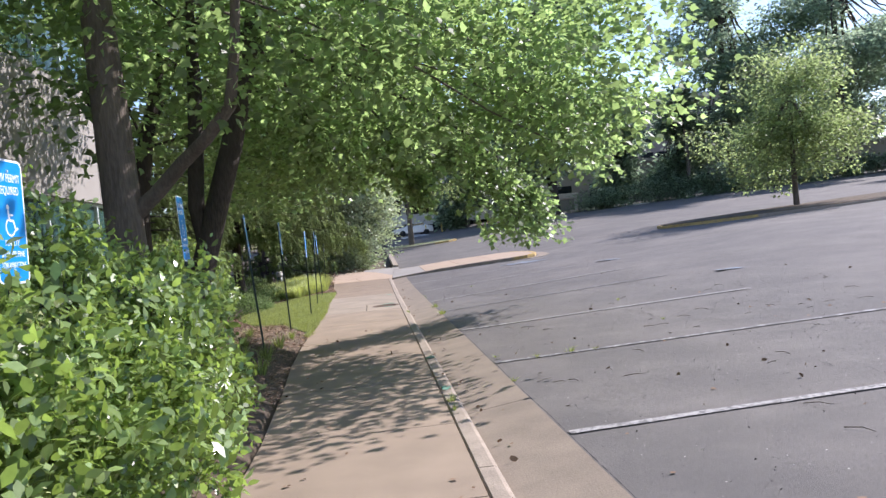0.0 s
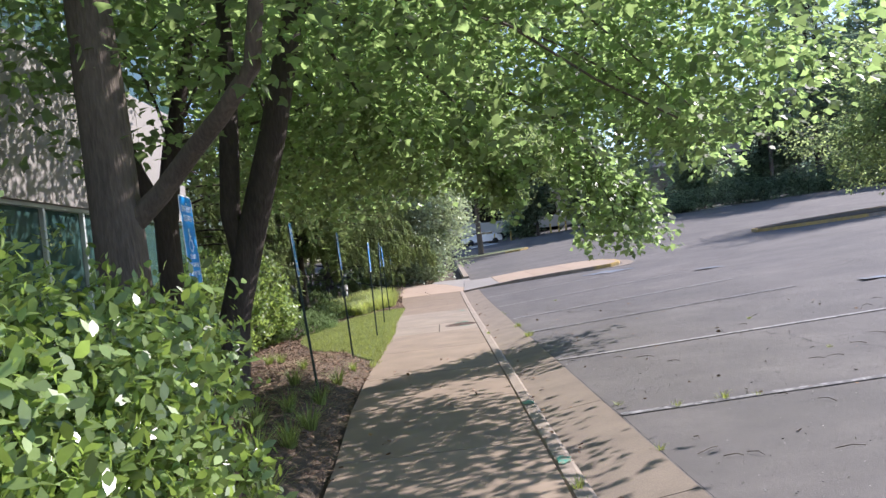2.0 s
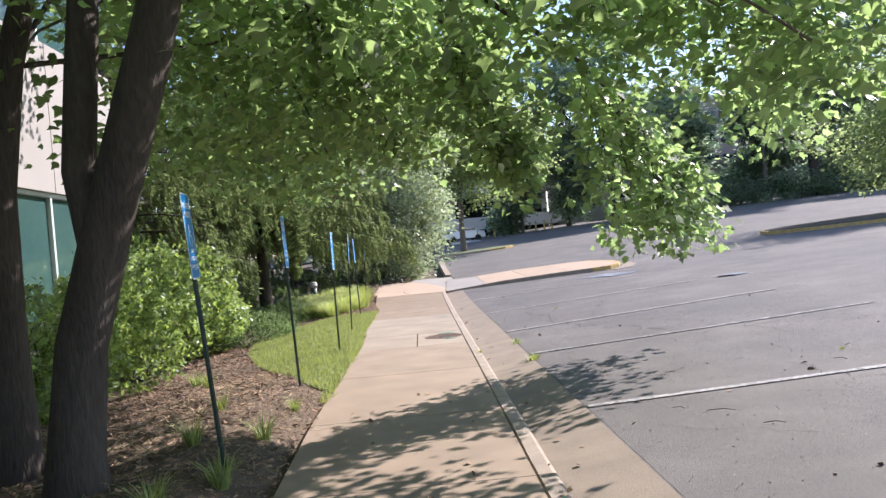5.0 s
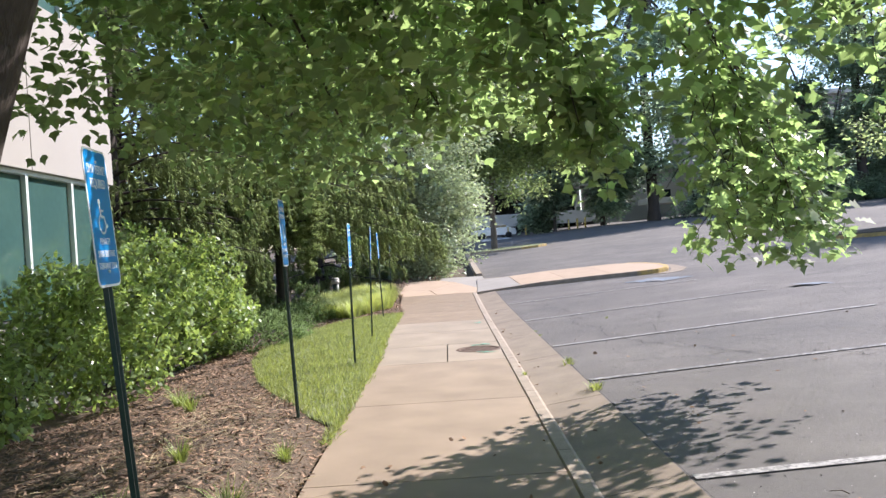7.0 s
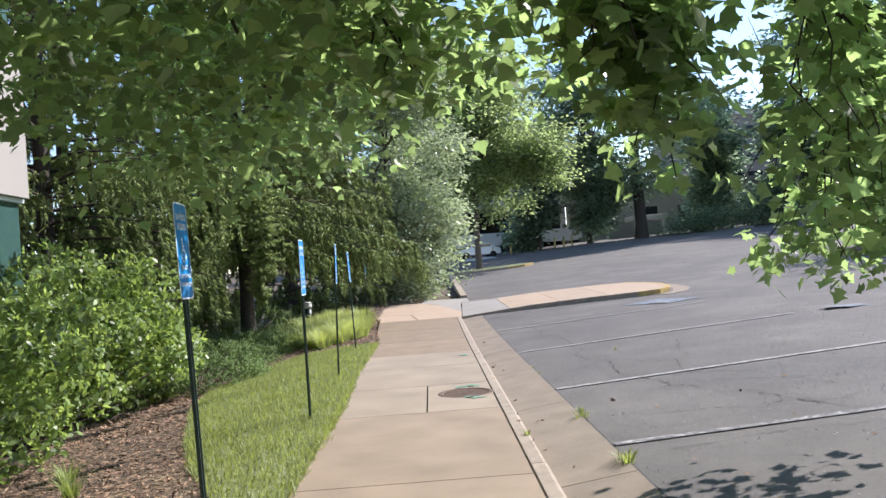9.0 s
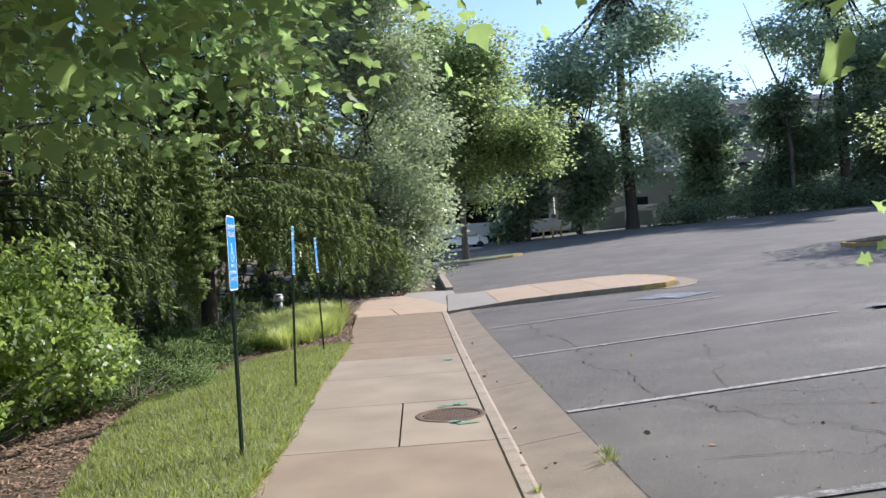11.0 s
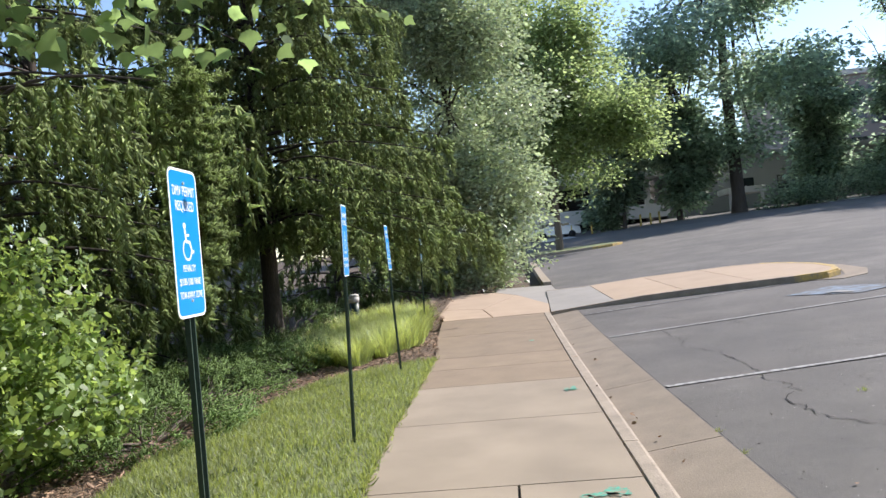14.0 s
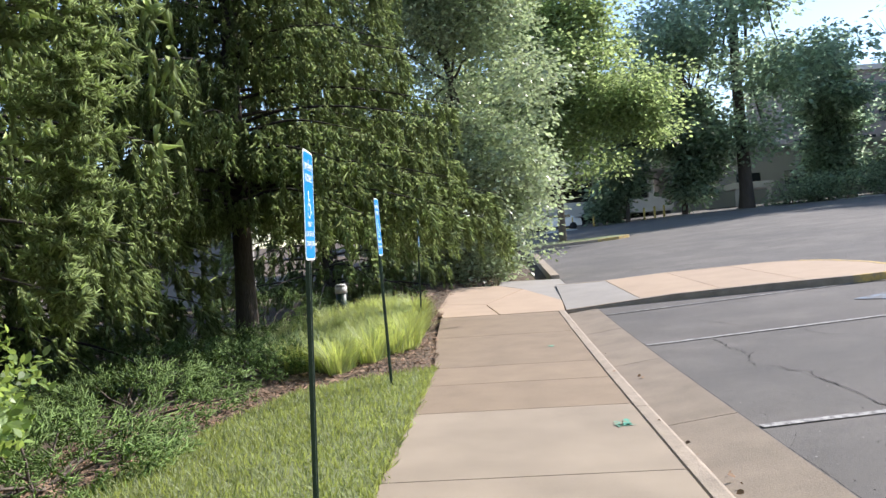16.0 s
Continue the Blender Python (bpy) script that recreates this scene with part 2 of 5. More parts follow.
def cyl(bm, r, h, loc=(0, 0, 0), seg=20, r2=None):
    q = bmesh.ops.create_cone(bm, cap_ends=True, segments=seg, radius1=r, radius2=r if r2 is None else r2, depth=h)
    bmesh.ops.translate(bm, vec=(loc[0], loc[1], loc[2] + h / 2), verts=q["verts"])
    return q["verts"]


def prism(pts, z_top, thick):
    """A slab over a plan outline; z_top is a number or a function of x, y."""
    f = z_top if callable(z_top) else (lambda x, y: z_top)
    bm = bmesh.new()
    top = [bm.verts.new((x, y, f(x, y))) for x, y in pts]
    bot = [bm.verts.new((x, y, f(x, y) - thick)) for x, y in pts]
    bm.faces.new(top)
    bm.faces.new(bot[::-1])
    n = len(pts)
    for i in range(n):
        bm.faces.new((top[i], bot[i], bot[(i + 1) % n], top[(i + 1) % n]))
    bmesh.ops.recalc_face_normals(bm, faces=bm.faces)
    return bm


def sheet(xs, ys, f):
    xs, ys = list(xs), list(ys)
    v = [(x, y, f(x, y)) for y in ys for x in xs]
    n = len(xs)
    q = [(j * n + i, j * n + i + 1, (j + 1) * n + i + 1, (j + 1) * n + i) for j in range(len(ys) - 1) for i in range(n - 1)]
    return np.array(v), np.array(q)


def tubes(paths, sides=8):
    """One mesh's verts and quads for several tapered tubes: each a list of (point, radius)."""
    V, Q, o = [], [], 0
    for path in paths:
        pts = [Vector(p) for p, r in path]
        for i, (p, r) in enumerate(path):
            a = pts[min(i + 1, len(pts) - 1)] - pts[max(i - 1, 0)]
            a.normalize()
            u = a.cross(Vector((0.31, 0.95, 0.05)))
            u.normalize()
            w = a.cross(u)
            for k in range(sides):
                c = 2 * math.pi * k / sides
                V.append(pts[i] + (u * math.cos(c) + w * math.sin(c)) * r)
        for i in range(len(path) - 1):
            for k in range(sides):
                k2 = (k + 1) % sides
                Q.append((o + i * sides + k, o + i * sides + k2, o + (i + 1) * sides + k2, o + (i + 1) * sides + k))
        o += len(path) * sides
    return np.array([tuple(v) for v in V]), np.array(Q)


def bough(a, b, r0, r1, n=6, sag=0.0, wob=0.08):
    """A wavering limb from a to b."""
    a, b = np.array(a, float), np.array(b, float)
    L = np.linalg.norm(b - a)
    out = []
    for i in range(n + 1):
        s = i / n
        p = a + (b - a) * s
        if 0 < i < n:
            p = p + rng.normal(0, wob * L / n, 3)
        p[2] += sag * 4 * s * (1 - s)
        out.append((tuple(p), r0 + (r1 - r0) * s))
    return out


# leaf outlines in their own plane: x along the leaf, y across, z the fold
MAPLE_LEAF = [(0, 0, 0), (0.08, 0.34, .03), (0.34, 0.24, .02), (0.42, 0.55, .06), (0.6, 0.27, .02), (1, 0, -.06), (0.6, -0.27, .02), (0.42, -0.55, .06), (0.34, -0.24, .02), (0.08, -0.34, .03)]
CROWN_LEAF = [(0, 0, 0), (0.14, 0.36, .04), (0.44, 0.5, .05), (0.58, 0.24, .02), (1, 0, -.06), (0.58, -0.24, .02), (0.44, -0.5, .05), (0.14, -0.36, .04)]
OVAL_LEAF = [(0, 0, 0), (0.25, 0.2, .06), (0.6, 0.24, .05), (1, 0, -.08), (0.6, -0.24, .05), (0.25, -0.2, .06)]
DIAMOND = [(0, 0, 0), (0.5, 0.33, .06), (1, 0, -.06), (0.5, -0.33, .06)]
ROUGH_LEAF = [(0, 0, 0), (0.2, 0.34, .05), (0.62, 0.28, .0), (1, 0.05, -.08), (0.7, -0.3, .05), (0.25, -0.26, .0)]


def leaves(name, pos, along, size, outline, material, normal=None, twist=0.6):
    """One mesh of many leaves. pos, along: (n,3); size: (n,)."""
    n = len(pos)
    a = along / np.maximum(np.linalg.norm(along, axis=1, keepdims=True), 1e-6)
    if normal is None:
        normal = np.tile([0, 0, 1.0], (n, 1)) + rng.normal(0, twist, (n, 3))
    w = np.cross(normal, a)
    w /= np.maximum(np.linalg.norm(w, axis=1, keepdims=True), 1e-6)
    u = np.cross(a, w)
    o = np.array(outline)
    v = pos[:, None, :] + size[:, None, None] * (o[None, :, 0, None] * a[:, None, :] + o[None, :, 1, None] * w[:, None, :] + o[None, :, 2, None] * u[:, None, :])
    k = len(o)
    return mesh_np(name, v.reshape(-1, 3), np.arange(n * k).reshape(n, k), material)


def clumps_in(ellipsoids, n, shell=0.55):
    """Points in a union of ellipsoids (cx, cy, cz, rx, ry, rz), drawn towards their shells."""
    vol = np.array([e[3] * e[4] * e[5] for e in ellipsoids]) ** 0.72
    which = rng.choice(len(ellipsoids), n, p=vol / vol.sum())
    d = rng.normal(0, 1, (n, 3))
    d /= np.linalg.norm(d, axis=1, keepdims=True)
    r = shell + (1 - shell) * rng.random(n) ** 0.6
    e = np.array(ellipsoids)[which]
    return e[:, :3] + d * e[:, 3:] * r[:, None], d


def lumps(ellipsoids, per, size, seed=1, near=0.25, far=1.0):
    """Breaks each ellipsoid of a crown into overlapping smaller masses near its surface."""
    r = np.random.default_rng(seed)
    out = []
    for cx, cy, cz, rx, ry, rz in ellipsoids:
        for _ in range(per):
            d = r.normal(0, 1, 3)
            d /= np.linalg.norm(d)
            k = near + (far - near) * r.random()
            g = size * r.uniform(0.65, 1.35)
            out.append((cx + d[0] * rx * k, cy + d[1] * ry * k, cz + d[2] * rz * k, rx * g, ry * g, rz * g * 0.8))
    return out


def crown(name, ellipsoids, n_clumps, per, spread, leaf, material, outline=DIAMOND, shell=0.55, flat=0.5, droop=0.3, keep=None):
    c, d = clumps_in(ellipsoids, n_clumps, shell)
    if keep is not None:
        ok = np.array([keep(*p) for p in c])
        c, d = c[ok], d[ok]
    c2 = np.repeat(c, per, axis=0)
    off = rng.normal(0, 1, (len(c2), 3)) * np.array([spread, spread, spread * flat])
    along = off * np.array([1, 1, 0.5]) + np.repeat(d, per, axis=0) * 0.3 * spread + np.array([0, 0, -droop * spread]) + rng.normal(0, 0.3 * spread, off.shape)
    size = leaf * rng.uniform(0.6, 1.3, len(c2))
    return leaves(name, c2 + off, along, size, outline, material), c


def limbs_to(base, centres, n, r0, r1=0.012, sag=0.25):
    pick = rng.choice(len(centres), min(n, len(centres)), replace=False)
    return [bough(base[rng.integers(len(base))], centres[i], r0 * rng.uniform(0.6, 1.0), r1, 5, sag * rng.uniform(0, 1)) for i in pick]


def fingers(name, pos, along, size, width, material):
    """Brush-like needle shoots: slim three-sided spikes."""
    n = len(pos)
    a = along / np.maximum(np.linalg.norm(along, axis=1, keepdims=True), 1e-6)
    ref = rng.normal(0, 1, (n, 3))
    w = np.cross(ref, a)
    w /= np.maximum(np.linalg.norm(w, axis=1, keepdims=True), 1e-6)
    u = np.cross(a, w)
    rows = []
    for k in range(3):
        c, s = math.cos(2.094 * k), math.sin(2.094 * k)
        rows.append(pos + a * size[:, None] * 0.12 * k + (w * c + u * s) * (width * rng.uniform(0.7, 1.3, n))[:, None])
    rows.append(pos + a * size[:, None])
    v = np.stack(rows, 1).reshape(-1, 3)
    t = np.array([(3, 0, 1), (3, 1, 2), (3, 2, 0)])
    f = (np.arange(n)[:, None, None] * 4 + t[None]).reshape(-1, 3)
    return mesh_np(name, v, f, material)


def tree(name, label, base, trunk, ellipsoids, n_clumps, per, spread, leaf, leafmat, barkmat, outline=DIAMOND, shell=0.55, n_limbs=14, limb_r=0.07, flat=0.5, droop=0.3, sides=10, keep=None, extra=(), group=""):
    """trunk: list of tubes, each a list of (offset from base, radius)."""
    t = thing(name, base, label, "tree", group)
    v, q = tubes(trunk, sides)
    obj("trunk", mesh_np("trunk", v, q, barkmat, True), t)
    rel = [(e[0] - base[0], e[1] - base[1], e[2] - base[2], *e[3:]) for e in ellipsoids]
    kp = None if keep is None else (lambda x, y, z: keep(x + base[0], y + base[1], z + base[2]))
    me, cs = crown("crown", rel, n_clumps, per, spread, leaf, leafmat, outline, shell, flat, droop, kp)
    obj("crown", me, t)
    starts = [p for tr in trunk for p, r in tr[len(tr) // 2 + 1:]]
    if n_limbs:
        v, q = tubes(limbs_to(starts, cs, n_limbs, limb_r), 6)
        obj("branchwork", mesh_np("branchwork", v, q, barkmat, True), t)
    for i, ex in enumerate(extra):
        v, q = tubes([ex], 10)
        obj("limb", mesh_np("limb", v, q, barkmat, True), t)
    return t


# ---- ground, lot, kerbs, walk ----
def graded(a, b, n, p=1.0):
    return [a + (b - a) * (i / n) ** p for i in range(n + 1)]


def base_land(x, y):
    x2, y2 = max(-40.0, min(75.0, x)), max(-30.0, min(130.0, y))
    if x2 > 0:
        z = lot(x2, y2) - 0.10 - 0.10 * sm(0, -0.1, -x2)
    elif x2 >= sw_left(y2) - 0.02:
        z = rise(y2) - 0.20
    else:
        z = bank(x2, y2)
    return z


gx = [-600, -200, -80, -40, -25, -18] + graded(-15, -3.6, 30) + [-3.4, -3.2, -3.1, -3.0, -2.9, -2.8, -2.7, -2.6, -2.5, -2.4, -1.5, -0.6, -0.1, 0.1, 1, 2, 4, 7, 10, 14] + [20, 28, 38, 50, 62, 75, 120, 250, 600]
gy = [-500, -150, -60, -30, -15] + graded(-8, 48, 70) + [52, 56, 60, 65, 70, 80, 90, 100, 115, 130, 200, 350, 700]
v, q = sheet(gx, gy, base_land)
tagged(obj("ground", mesh_np("ground", v, q, M_SOIL, True)), "brown soil and mulch ground of the planted bank", "ground", kind="structure")

# parking lot
lx = [0.0, 0.4, 1, 2, 3, 4, 5, 6, 8, 10, 12, 14, 18, 24, 32, 42, 55, 68]
ly = [-25, -15, -8, -4] + graded(0, 44, 44) + [48, 52, 56, 60, 65, 70, 75, 80, 86, 92, 100]


v, q = sheet(lx, ly, lambda x, y: lot(x, y) + 0.006 * noise.noise((x * 0.5, y * 0.5, 0)))
tagged(obj("road", mesh_np("road", v, q, M_ASPHALT, True)), "weathered grey asphalt of the car park", "asphalt", kind="structure")

# walk slabs
walk_way = thing("pavement", (0, 0, 0), "tan concrete sidewalk of jointed slabs beside the car park", "sidewalk", kind="structure")
JOINTS = [-9, -6.9, -4.8, -2.7, -0.9, 1.2, 3.3, 5.4, 7.4, 9.7, 12.0, 14.4, 17.3, 20.3, 22.4, 24.6, 26.75, 28.2, 29.4, 32.4, 35.4]
XC = -0.78
GAP = 0.007


def slab_outline(x0a, x0b, x1, y0, y1):
    n = max(2, int((y1 - y0) / 0.6))
    lft = [(x0a + (x0b - x0a) * i / n, y0 + (y1 - y0) * i / n) for i in range(n + 1)]
    return [(x1, y0), (x1, y1)] + lft[::-1]


for y0, y1 in zip(JOINTS, JOINTS[1:]):
    m = M_CONCRETE_OLD if y0 >= 26.5 else M_CONCRETE_MID if y0 < 20 else M_CONCRETE
    a, b = y0 + GAP, y1 - GAP
    if y0 == 20.3:
        part("slab", prism(slab_outline(sw_left(a), sw_left(b), -1.665, a, b), lambda x, y: rise(y), 0.12), m, walk_way)
        continue
    part("slab", prism(slab_outline(sw_left(a), sw_left(b), XC - 0.008, a, b), lambda x, y: rise(y), 0.12), m, walk_way)
# pad round the manhole, with the ring's hole
bm = bmesh.new()
pad = [(-1.645, 20.31), (XC - 0.008, 20.31), (XC - 0.008, 22.39), (-1.645, 22.39)]
NH = 40
hole = [(-1.14 + 0.375 * math.cos(2 * math.pi * i / NH), 21.55 + 0.375 * math.sin(2 * math.pi * i / NH)) for i in range(NH)]
hv = [bm.verts.new((x, y, 0.0)) for x, y in hole]
ov = []
for i in range(NH):
    c, s = math.cos(2 * math.pi * i / NH), math.sin(2 * math.pi * i / NH)
    k = min([((-1.645 if c < 0 else XC - 0.008) + 1.14) / c if abs(c) > 1e-6 else 9, ((20.31 if s < 0 else 22.39) - 21.55) / s if abs(s) > 1e-6 else 9])
    ov.append(bm.verts.new((-1.14 + c * k, 21.55 + s * k, 0.0)))
for cx, cy in pad:
    best = min(ov, key=lambda q: (q.co.x - cx) ** 2 + (q.co.y - cy) ** 2)
    best.co = (cx, cy, 0.0)
for i in range(NH):
    bm.faces.new((hv[i], ov[i], ov[(i + 1) % NH], hv[(i + 1) % NH]))
bm.normal_update()
part("slab", bm, M_CONCRETE, walk_way)
v, q = sheet([-2.42, -1.6, XC - 0.01], graded(-9, 35.4, 60), lambda x, y: rise(y) - 0.02)
obj("joint_bed", mesh_np("joint_bed", v, q, M_JOINT), walk_way, "dark dirt in the slab joints")

# kerb stones along the walk
kerb = thing("kerb", (0, 0, 0), "worn grey concrete kerb between sidewalk and gutter", "kerb", kind="structure")
ky = [-9, -6, -3, 0, 3.0, 6.0, 9.0, 12.0, 15.0, 17.6, 20.3, 23.4, 26.6, 29.6, 32.6, 35.5]


def kerb_piece(x0, x1, y0, y1, ztop, drop):
    bm = bmesh.new()
    n = 5
    rows = []
    for i in range(n + 1):
        y = y0 + (y1 - y0) * i / n
        z = ztop(y) + 0.004 * noise.noise((3, y * 1.7, 0))
        prof = [(x0, z - drop), (x0, z - 0.012), (x0 + 0.012, z), (x1 - 0.045, z), (x1 - 0.018, z - 0.012), (x1, z - 0.045), (x1 + 0.02, z - drop)]
        rows.append([bm.verts.new((x + 0.004 * noise.noise((x * 9, y * 3, 1)), y, zz)) for x, zz in prof])
    for a, b in zip(rows, rows[1:]):
        for j in range(len(a) - 1):
            bm.faces.new((a[j], a[j + 1], b[j + 1], b[j]))
    bm.faces.new(rows[0])
    bm.faces.new(rows[-1][::-1])
    bmesh.ops.recalc_face_normals(bm, faces=bm.faces)
    return bm


for y0, y1 in zip(ky, ky[1:]):
    part("kerb_stone", kerb_piece(XC, -0.62, y0 + 0.006, y1 - 0.006, lambda y: rise(y) + 0.004, 0.16), M_CURB, kerb)

# gutter pans
gutter = thing("gutter", (0, 0, 0), "stained concrete gutter pan along the kerb", "gutter", kind="structure")
gyl = [-9, -6, -3.2, -0.4, 2.3, 5.0, 8.0, 11.0, 14.0, 17.1, 20.3, 23.3, 26.1, 29.2, 32.3, 35.44]
for y0, y1 in zip(gyl, gyl[1:]):
    part("gutter_pan", prism([(-0.612, y0 + .006), (-0.004, y0 + .006), (-0.004, y1 - .006), (-0.612, y1 - .006)], lambda x, y: rise(y) + 0.012 - 0.085 * (-x / 0.61) ** 1.0, 0.1), M_GUTTER, gutter)

# the walk's island across the stalls
ISLE = [(-0.62, 35.46), (1.5, 35.15), (3.2, 34.75), (4.6, 34.30), (5.3, 34.25), (5.7, 34.6), (5.95, 35.4), (6.0, 36.6), (5.8, 37.9), (5.4, 38.9), (4.8, 39.5), (2.5, 40.3), (0.8, 40.9), (-0.35, 41.6)]


def isle_top(x, y):
    return lot(max(x, 0), y) + 0.05 + 0.09 * sm(0, 2.0, x) if x > -0.6 else rise(y) + 0.0


isle = thing("pavement", (0, 0, 0), "tan concrete walkway island with flared yellow kerb nose", "sidewalk island", kind="structure")


def shrink(pts, d):
    c = np.mean(pts, axis=0)
    out = []
    n = len(pts)
    for i in range(n):
        p0, p, p1 = (np.array(pts[j % n], float) for j in (i - 1, i, i + 1))
        e1, e2 = p - p0, p1 - p
        n1 = np.array([-e1[1], e1[0]]) / np.linalg.norm(e1)
        n2 = np.array([-e2[1], e2[0]]) / np.linalg.norm(e2)
        b = (n1 + n2) / np.linalg.norm(n1 + n2)
        out.append(tuple(p + b * d))
    return out


inner = shrink(ISLE, 0.16)
inner[0], inner[-1] = (-0.60, 35.62), (-0.372, 41.44)
# kerb ring, piece by piece
for i in range(len(ISLE) - 1):
    a, b, c, d = ISLE[i], ISLE[i + 1], inner[i + 1], inner[i]
    yel = 3 <= i <= 8
    bm = prism([a, b, c, d], lambda x, y: isle_top(x, y) + 0.004, 0.22)
    es = [e for e in bm.edges if all((v.co.xy - Vector(a)).length < 1e-4 or (v.co.xy - Vector(b)).length < 1e-4 for v in e.verts) and all(v.co.z > isle_top(v.co.x, v.co.y) - 0.05 for v in e.verts)]
    if es:
        bmesh.ops.bevel(bm, geom=es, offset=0.035, segments=2, affect="EDGES")
    part("kerb_stone", bm, M_YELLOW if yel else M_CURB, isle, "faded yellow painted kerb" if yel else "")
# island slabs, cut across
XS = [-0.9, 0.9, 2.4, 3.9, 6.4]


def clip(pts, x0, x1):
    def cut(ps, xx, keep_less):
        out = []
        for i in range(len(ps)):
            p, r = ps[i], ps[(i + 1) % len(ps)]
            ip, ir = (p[0] <= xx) == keep_less, (r[0] <= xx) == keep_less
            if ip:
                out.append(p)
            if ip != ir:
                s = (xx - p[0]) / (r[0] - p[0])
                out.append((xx, p[1] + s * (r[1] - p[1])))
        return out
    return cut(cut(pts, x1, True), x0, False)


for i in range(4):
    c = clip(inner, XS[i] + 0.008, XS[i + 1] - 0.008)
    part("slab", prism(c, isle_top, 0.1), M_CONCRETE_GREY if i == 0 else M_CONCRETE_PINK, isle)
# corner slabs between walk and island
CORNER = [[(-3.16, 35.42), (-2.0, 35.42), (-2.3, 37.6), (-3.6, 38.4)], [(-1.98, 35.42), (-0.64, 35.46), (-0.52, 37.6), (-1.3, 41.4), (-2.28, 37.6)], [(-3.62, 38.42), (-2.3, 37.62), (-1.32, 41.42), (-2.0, 43.2), (-4.3, 43.4)], [(-1.3, 41.42), (-0.54, 37.62), (-0.36, 41.6), (-0.02, 41.62), (-0.02, 44.5), (-1.9, 44.8), (-1.98, 43.2)]]
for i, c in enumerate(CORNER):
    part("slab", prism(shrink(c, 0.006), lambda x, y: rise(y) + 0.003, 0.1), M_CONCRETE_GREY if i == 3 else M_CONCRETE_PINK, isle)
# kerb beyond the island
kerb2 = thing("kerb", (0, 0, 0), "grey concrete kerb past the island", "kerb", kind="structure")
yy = graded(44.6, 64.0, 7)
for y0, y1 in zip(yy, yy[1:]):
    part("kerb_stone", prism([(-0.3, y0 + .01), (-0.02, y0 + .01), (-0.02, y1 - .01), (-0.3, y1 - .01)], lambda x, y: rise(y) + 0.12, 0.25), M_CURB, kerb2)
# grass peninsula
PEN = [(-0.3, 63.4), (3.6, 62.9), (4.8, 63.1), (5.5, 63.9), (5.2, 65.0), (4.0, 65.8), (-0.3, 67.5)]
pen = thing("grass_island", (0, 0, 0), "far lawn peninsula with a yellow kerb nose", "island", kind="structure")
pin = shrink(PEN, 0.18)
for i in range(len(PEN) - 1):
    part("kerb_stone", prism([PEN[i], PEN[i + 1], pin[i + 1], pin[i]], lambda x, y: lot(max(0, x), y) + 0.14, 0.3), M_YELLOW if 1 <= i <= 4 else M_CURB, pen)
part("turf", prism(pin, lambda x, y: lot(max(0, x), y) + 0.15, 0.2), M_GRASS, pen)
# planted island to the right
RISL = [(13.2, 38.9), (14.5, 37.9), (17.5, 37.3), (22, 37.2), (30, 38.5), (36, 41), (36, 45), (28, 44), (20, 42.5), (15, 41), (13.4, 40.1)]
risl = thing("planting_island", (0, 0, 0), "car park planting island with kerb and dry mulch", "island", kind="structure")
rin = shrink(RISL, 0.18)
for i in range(len(RISL)):
    j = (i + 1) % len(RISL)
    part("kerb_stone", prism([RISL[i], RISL[j], rin[j], rin[i]], lambda x, y: lot(x, y) + 0.14, 0.3), M_YELLOW if i in (0, 1, 10, 9) else M_CURB, risl)
part("mulch", prism(rin, lambda x, y: lot(x, y) + 0.17, 0.2), M_SOIL, risl)

# stripes
def strip(p0, p1, w, m, name, label, parent=None, lift=0.012, n=10, ragged=0.01):
    p0, p1 = np.array(p0, float), np.array(p1, float)
    d = (p1 - p0) / np.linalg.norm(p1 - p0)
    s = np.array([-d[1], d[0]])
    V, Q = [], []
    for i in range(n + 1):
        p = p0 + (p1 - p0) * i / n
        for k in (-1, 1):
            r = p + s * k * (w / 2 + ragged * noise.noise((p[0] * 5, p[1] * 5, k)))
            V.append((r[0], r[1], ground_z(max(r[0], 0.001), r[1]) + lift))
    Q = [(2 * i, 2 * i + 1, 2 * i + 3, 2 * i + 2) for i in range(n)]
    return obj(name, mesh_np(name, V, Q, m), parent, label)


for y in (2.94, 6.6, 10.26, 14.05, 18.0, 21.2, 25.6, 30.3, 34.2):
    s = strip((0.03, y), (5.3, y + 0.1), 0.10, M_FAINT if y in (10.26, 18.0, 34.2) else M_WHITE, "parking_stripe", "", n=24)
    tagged(s, "worn white painted parking stall line on asphalt", "parking line", "stall lines", "structure")


